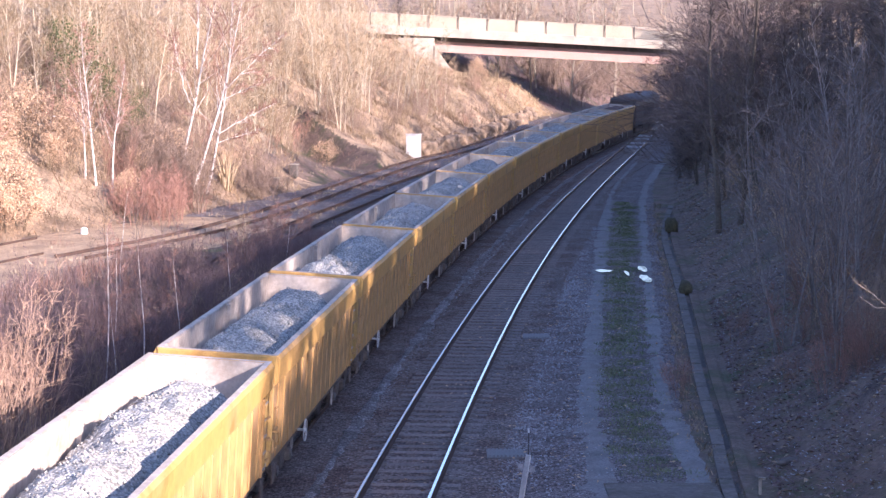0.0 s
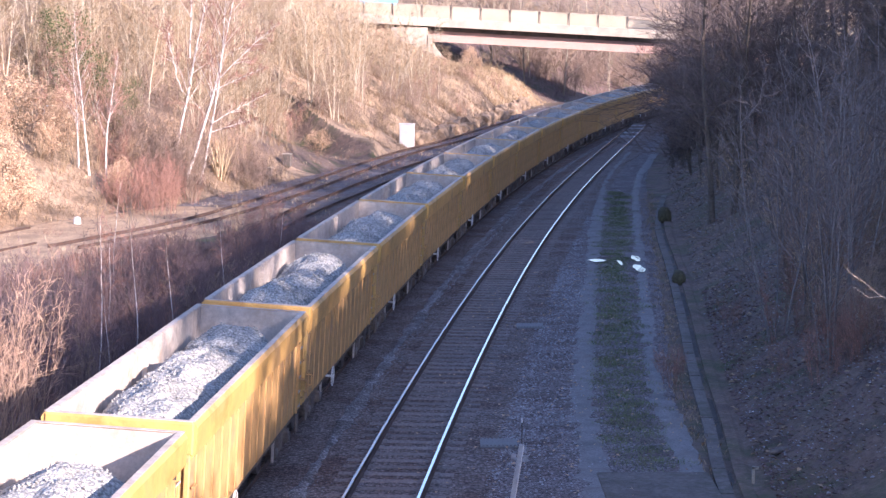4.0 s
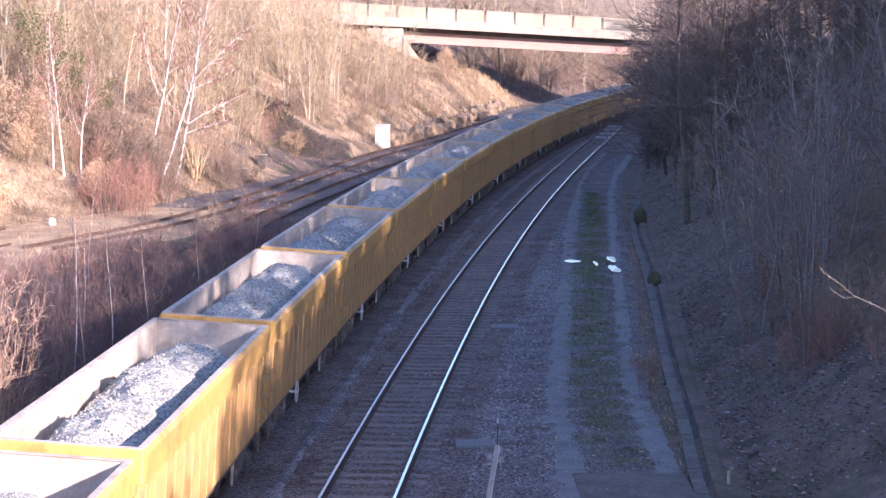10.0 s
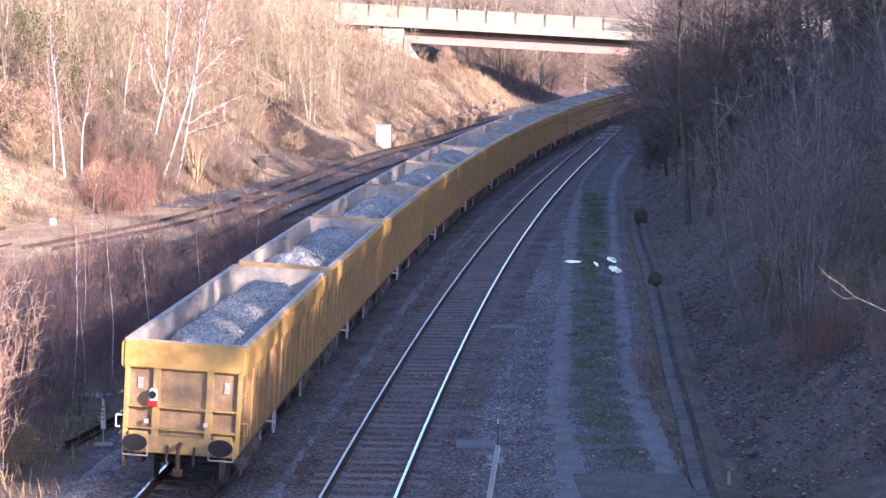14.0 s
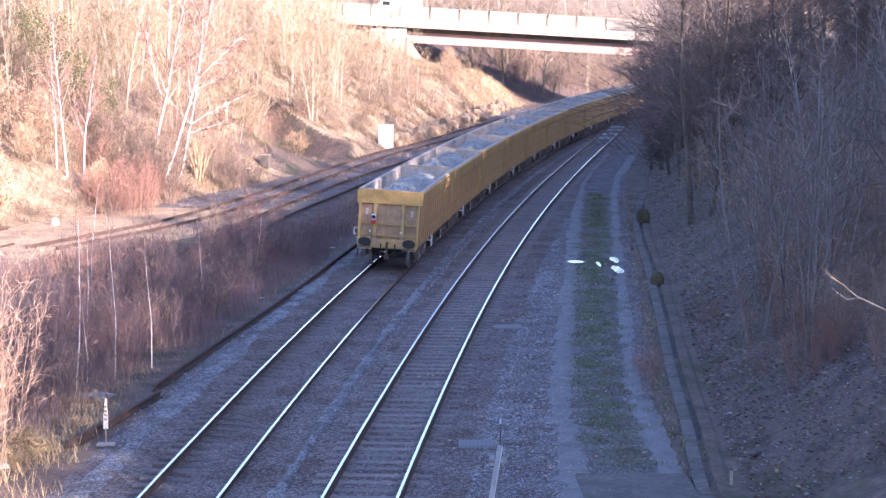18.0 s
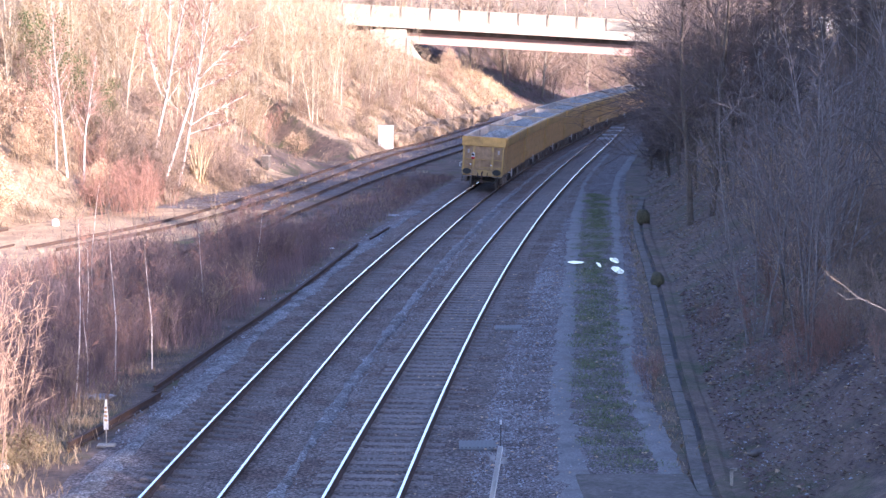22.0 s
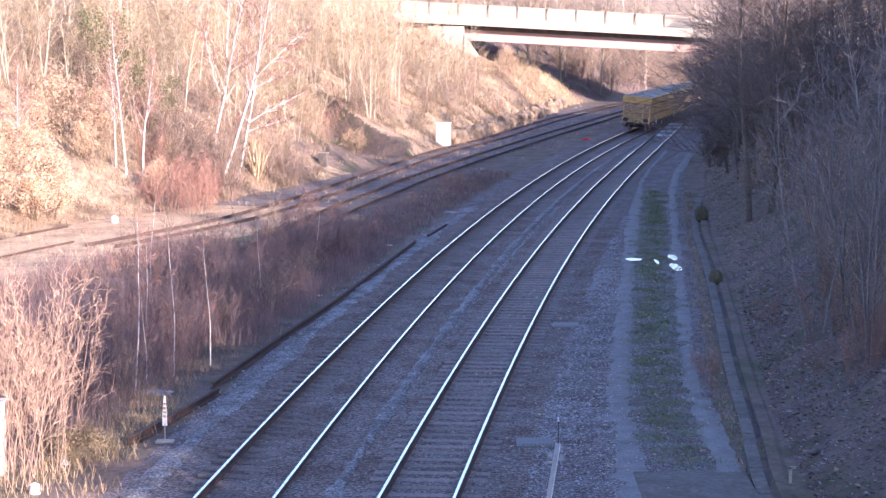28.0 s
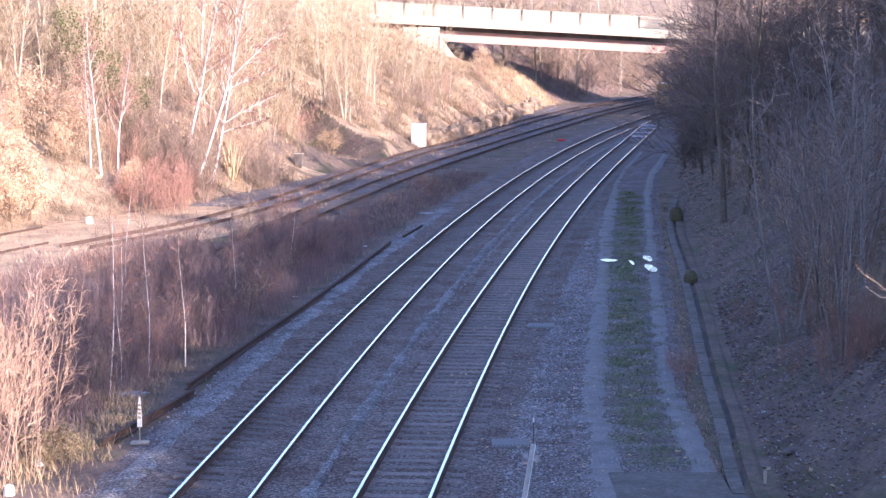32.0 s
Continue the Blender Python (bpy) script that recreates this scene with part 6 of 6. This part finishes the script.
# ---- lineside things ----
def marker_post():
    m = tagged(empty("marker_post", pose(-7.0, 47.4, BED)), "slim striped marker post on a flat pale base", "post")
    part("base", box(0, 0, 0.05, 0.42, 0.3, 0.06, 0.015), CONCRETE, m, "pale base plate")
    part("stem", box(0, 0, 0.25, 0.025, 0.025, 0.4), CONCRETE, m)
    bm = bmesh.new()
    outline = [(-0.055, 0.42), (0.055, 0.42), (0.055, 0.62), (0.028, 1.12), (-0.012, 1.12), (-0.055, 0.66)]
    near, far = ([bm.verts.new((x, y, z)) for x, z in outline] for y in (-0.012, 0.012))
    bm.faces.new(near)
    bm.faces.new(far[::-1])
    for k in range(6):
        bm.faces.new((near[k], far[k], far[(k + 1) % 6], near[(k + 1) % 6]))
    bmesh.ops.recalc_face_normals(bm, faces=bm.faces)
    blade = part("blade", bm, WHITE, m, "tapered pale blade")
    for h, w in ((0.64, 0.08), (0.74, 0.075), (0.83, 0.065), (0.93, 0.05)):
        part("stripe", box(0, -0.015, h, w, 0.006, 0.055, turn=Matrix.Rotation(0.35, 4, "Y")), RUSTY_PANEL, blade)
    return m


marker_post()
cabinet = tagged(empty("cabinet", pose(-1.9, 163.6, BED, 0, 0, -8)), "tall white trackside equipment cabinet on the sunlit side", "cabinet")
part("case", box(0, 0, 1.0, 1.1, 0.7, 1.8, 0.03), WHITE, cabinet, "white steel case")
part("plinth", box(0, 0, 0.05, 1.2, 0.8, 0.14), CONCRETE, cabinet)
part("lid", box(0, 0, 1.93, 1.2, 0.8, 0.06), WHITE, cabinet)
for pts, label in (([(-7.8, 47.0), (-7.3, 49.4), (-6.5, 53.6)], "rusty old rail lying beside the track"), ([(-6.75, 54.5), (-5.7, 62.7), (-4.4, 72.6), (-2.3, 91.1)], "long rusty old rail lying in the grass"), ([(-1.8, 93.4), (-1.0, 98.6)], "short rusty old rail lying in the dirt")):
    ob = piece("old_rail", strip("old_rail", smooth_line(pts, 1.0), [(o * 1.3, h * 1.15 + BED + 0.22) for o, h in RAIL], RUST, closed=True), RUST)
    tagged(ob, label, "rail")
for (x, y) in ((1.55, 47.2), (3.15, 66.0)):
    g = tagged(empty("drain_grating", pose(x, y, BED + 0.04)), "grey steel drain grating set in the cess", "grating")
    part("frame", box(0, 0, 0.03, 0.85, 0.9, 0.05), GRATE, g)
    for k in range(9):
        part("bar", box(-0.36 + 0.09 * k, 0, 0.07, 0.045, 0.8, 0.03), GRATE, g)
stake = tagged(empty("channel_post", pose(1.62, 41.3, BED, 2, 9, 0)), "pale steel channel post with small side plates", "post")
part("web", box(0, 0, 0.6, 0.1, 0.02, 1.36), STEEL, stake, "pale galvanised web")
# this flange is whiter than the rest of the post
part("flange", box(0.045, -0.03, 0.6, 0.015, 0.08, 1.36), WHITE, stake, "pale edge on one side")
part("flange", box(-0.045, -0.03, 0.6, 0.015, 0.08, 1.36), STEEL, stake)
for s in (-1, 1):
    part("side_plate", box(s * 0.12, 0, 1.0, 0.1, 0.03, 0.14), SHOULDER_STONE, stake)
pole = tagged(empty("thin_rod", pose(2.05, 46.4, BED)), "thin upright steel rod with a white tip", "rod")
part("rod_shaft", rod((0, 0, -0.1), (0, 0, 0.72), 0.014, 6), GRIME, pole)
part("rod_tip", rod((0, 0, 0.72), (0, 0, 0.82), 0.022, 6), WHITE, pole)


def hut(x, y, w, d, h, turn, label):
    c = tagged(empty("equipment_case", pose(x, y, float(land(x, y)) - 0.05, 0, 0, turn)), label, "cabinet")
    part("case", box(0, 0, h / 2 + 0.05, w, d, h, 0.02), WHITE, c)
    part("case_lid", box(0, 0, h + 0.08, w + 0.1, d + 0.1, 0.05, 0.01), WHITE, c)
    part("case_door", box(0, -d / 2 - 0.012, h / 2 + 0.05, w * 0.8, 0.02, h * 0.8), WHITE, c)
    part("plinth", box(0, 0, 0.03, w + 0.08, d + 0.08, 0.12), CONCRETE, c)


hut(-10.75, 44.3, 1.4, 0.8, 1.5, 6, "large white equipment case among sunlit stems")
hut(-24.2, 96.5, 0.7, 0.6, 1.2, 10, "small white equipment case at the foot of the bank")
for x, y, s in ((-8.9, 45.1, 0.12), (-8.95, 42.2, 0.12), (-17.2, 100.9, 0.2)):
    pot = tagged(empty("white_pot", pose(x, y, float(land(x, y)))), "small rounded white marker pot on the ground", "marker")
    bm = rod((0, 0, 0), (0, 0, s * 1.6), s, 12, r2=s * 0.85)
    part("pot_body", bm, WHITE, pot, smooth=False)
    part("pot_cap", rod((0, 0, s * 1.6), (0, 0, s * 1.9), s * 0.8, 12, r2=s * 0.3), WHITE, pot)


rail = tagged(empty("handrail", pose(-21.0, 117.6, float(land(-21.0, 117.6)), 0, 0, -4)), "short white tubular handrail on the sunlit bank", "handrail")
for x in (-0.8, 0.05, 0.8):
    part("post", rod((x, 0, -0.3), (x, 0, 1.15), 0.05, 8), WHITE, rail)
for z in (0.62, 1.12):
    part("bar", rod((-0.85, 0, z), (0.85, 0, z), 0.035, 8), WHITE, rail)
for x, y, w, h in ((-10.1, 128.4, 0.55, 0.5), (-9.3, 134.5, 0.5, 0.8)):
    g = tagged(empty("lineside_box", pose(x, y, float(land(x, y)), 0, 0, -14)), "small weathered grey lineside box beside the siding", "box")
    part("case", box(0, 0, h / 2 + 0.06, w, 0.4, h, 0.02), OLD_CONCRETE, g)
    part("lid", box(0, 0, h + 0.08, w + 0.08, 0.48, 0.05, 0.01), CONCRETE, g, "paler lid")
    part("leg", box(0, 0, 0.0, 0.3, 0.25, 0.16), OLD_CONCRETE, g)


def lump(name, x, y, sx, sy, sz, mat, label, category, seed, turn=0):
    """A rounded, uneven block."""
    bm = bmesh.new()
    bmesh.ops.create_icosphere(bm, subdivisions=2, radius=1.0)
    r = random.Random(seed)
    for v in bm.verts:
        v.co *= r.uniform(0.85, 1.12)
        v.co.x, v.co.y, v.co.z = v.co.x * sx, v.co.y * sy, v.co.z * sz
    ob = part(name, bm, mat, smooth=True)
    ob.matrix_basis = pose(x, y, float(land(x, y)) + sz * 0.6, 0, 0, turn)
    return tagged(ob, label, category)


lump("mossy_stump", 9.25, 77.4, 0.26, 0.4, 0.36, MOSS, "dark mossy stump beside the drain", "stump", 1)
lump("mossy_stump", 11.45, 101.9, 0.36, 0.5, 0.5, MOSS, "dark mossy stump beside the drain", "stump", 2)
lump("fallen_log", 7.75, 45.2, 0.42, 0.1, 0.09, OLD_CONCRETE, "short grey fallen log on the bank", "log", 3, 40)
for i, (x, y, sx) in enumerate(((5.35, 74.5, 0.12), (-5.2, 64.3, 0.1), (-5.3, 73.8, 0.12), (-3.4, 90.6, 0.12), (-8.2, 53.9, 0.52), (-0.9, 106.5, 0.5), (2.3, 52, 0.06), (-2.9, 52.5, 0.05), (3.1, 57, 0.06), (-6.3, 57.5, 0.06), (6.9, 47.5, 0.07), (7.9, 50.5, 0.08))):
    lump("litter", x, y, sx, sx * 0.7, 0.03 if sx < 0.4 else 0.06, WHITE if sx < 0.4 else SHOULDER_STONE, "scrap of pale litter on the ground" if sx < 0.4 else "flat grey slab lying in the weeds", "litter", 20 + i)


def rock(x, y, sx, sy, sz, label, seed, turn):
    """A squarish, broken block of sandy rock sunk in the foot of the bank."""
    bm = bmesh.new()
    bmesh.ops.create_icosphere(bm, subdivisions=3, radius=1.0)
    r = random.Random(seed)
    p = [r.uniform(0, 6.28) for _ in range(4)]
    for v in bm.verts:
        c = v.co / max(abs(v.co.x), abs(v.co.y), abs(v.co.z)) ** 0.75
        c *= 1 + 0.1 * math.sin(5 * c.x + p[0]) * math.sin(4 * c.z + p[1]) + 0.08 * math.sin(9 * c.y + p[2]) + r.uniform(-0.03, 0.03)
        v.co = (c.x * sx, c.y * sy, c.z * sz)
    ob = part("rock_block", bm, SANDSTONE)
    ob.matrix_basis = pose(x, y, BED + sz * 0.4, r.uniform(-8, 8), r.uniform(-8, 8), turn)
    tagged(ob, label, "rock", "broken rock ledge at the bank's foot")


for k in range(31):
    y = 167.5 + 2.6 * k + 0.7 * math.sin(k * 2.3)
    q = 0.66 + 0.22 * math.sin(k * 1.9 + 1)
    rock(float(along(LEFT_TOE, y)) - 0.45 - 0.3 * math.sin(k * 1.3), y, 0.75, 1.0 + 0.35 * math.sin(k * 3.1), q, "broken sandy rock block at the foot of the sunlit bank", 40 + k, -12 + 9 * math.sin(k))
for k in range(8):
    i = [p[1] for p in LOOP].index(min((p[1] for p in LOOP), key=lambda v: abs(v - 178 - 3.2 * k)))
    (x, y), (x2, y2) = LOOP[i], LOOP[i + 1]
    board = part("crossing_board", box(0, 0, BED_TOP + 0.1, 1.3, 3.0, 0.12, 0.02), OLD_CONCRETE if k % 2 else SHOULDER_STONE)
    board.matrix_basis = pose(x, y, 0, 0, 0, -math.degrees(math.atan2(x2 - x, y2 - y)))
    tagged(board, "pale worn crossing board between the loop rails", "board", "crossing boards in the loop track")
lump("litter", 9.9, 174.2, 0.45, 0.3, 0.14, RED, "red plastic scrap lying between the tracks", "litter", 61)
for i, (x, y) in enumerate(((13.2, 245.3), (15.6, 262), (17.0, 266), (20.0, 274), (12.4, 240.5))):
    lump("litter", x, y, 0.15, 0.13, 0.08, SHOULDER_STONE, "pale scrap lying at the bank's foot", "litter", 70 + i)
stub = tagged(empty("short_stake", pose(6.75, 42.9, BED)), "short pale wooden stake beside the drain", "stake")
part("stake_shaft", box(0, 0, 0.2, 0.06, 0.05, 0.5), CONCRETE, stub)
part("stake_head", box(0.04, 0, 0.42, 0.14, 0.05, 0.05), CONCRETE, stub)


def overhanging_tree():
    """A bare tree beside the bridge whose lit branch hangs into view."""
    tree = tagged(empty("overhanging_tree"), "small bare tree with a pale sunlit branch over the bank", "tree")
    z0 = float(land(8.4, 28.4))
    trunk = [(8.4, 28.4, z0 - 0.2), (8.36, 28.4, z0 + 2.0), (8.2, 28.35, z0 + 3.6), (8.3, 28.3, z0 + 5.4), (8.15, 28.3, z0 + 7.2)]
    limb = [(8.22, 28.35, z0 + 3.4), (7.3, 28.2, 5.1), (6.42, 28.05, 5.6), (6.07, 28.0, 5.76), (5.86, 28.0, 5.94), (5.67, 27.95, 6.06), (5.6, 27.95, 6.14)]
    fork_ = [(6.1, 28.0, 5.74), (5.94, 28.0, 5.725), (5.81, 28.0, 5.81), (5.72, 28.0, 5.88)]
    runs = [(trunk, [0.075, 0.06, 0.045, 0.03, 0.01]), (limb, [0.03, 0.02, 0.011, 0.008, 0.006, 0.004, 0.002]), (fork_, [0.006, 0.005, 0.004, 0.002]),
            ([(8.3, 28.3, z0 + 5.2), (7.6, 28.6, z0 + 6.2), (7.3, 28.7, z0 + 7.0)], [0.02, 0.013, 0.005])]
    piece("trunk", raw("trunk", *tubes(runs, 6)), GREY_BARK, tree, smooth=True)
    r, twigs = random.Random(9), []
    for p, q in zip(limb[2:], limb[3:]):
        for _ in range(5):
            a = Vector(p).lerp(Vector(q), r.random())
            twigs.append(([a, a + Vector((r.uniform(-0.14, 0.02), r.uniform(-0.08, 0.08), r.uniform(-0.02, 0.16)))], [0.004, 0.0015]))
    piece("crown", raw("crown", *tubes(twigs, 3)), TAN_TWIG, tree, "pale ruddy twigs")


overhanging_tree()
for pts in ([(-19.9, 82.5), (-18.7, 87.2), (-17.4, 91.4)], [(-20.4, 94.4), (-19.0, 98.4)]):
    tagged(piece("old_rail", strip("old_rail", smooth_line(pts, 1.0), [(o, h + BED + 0.15) for o, h in RAIL], RUST, closed=True), RUST), "rusty old rail lying in the sunlit yard", "rail")

motions()
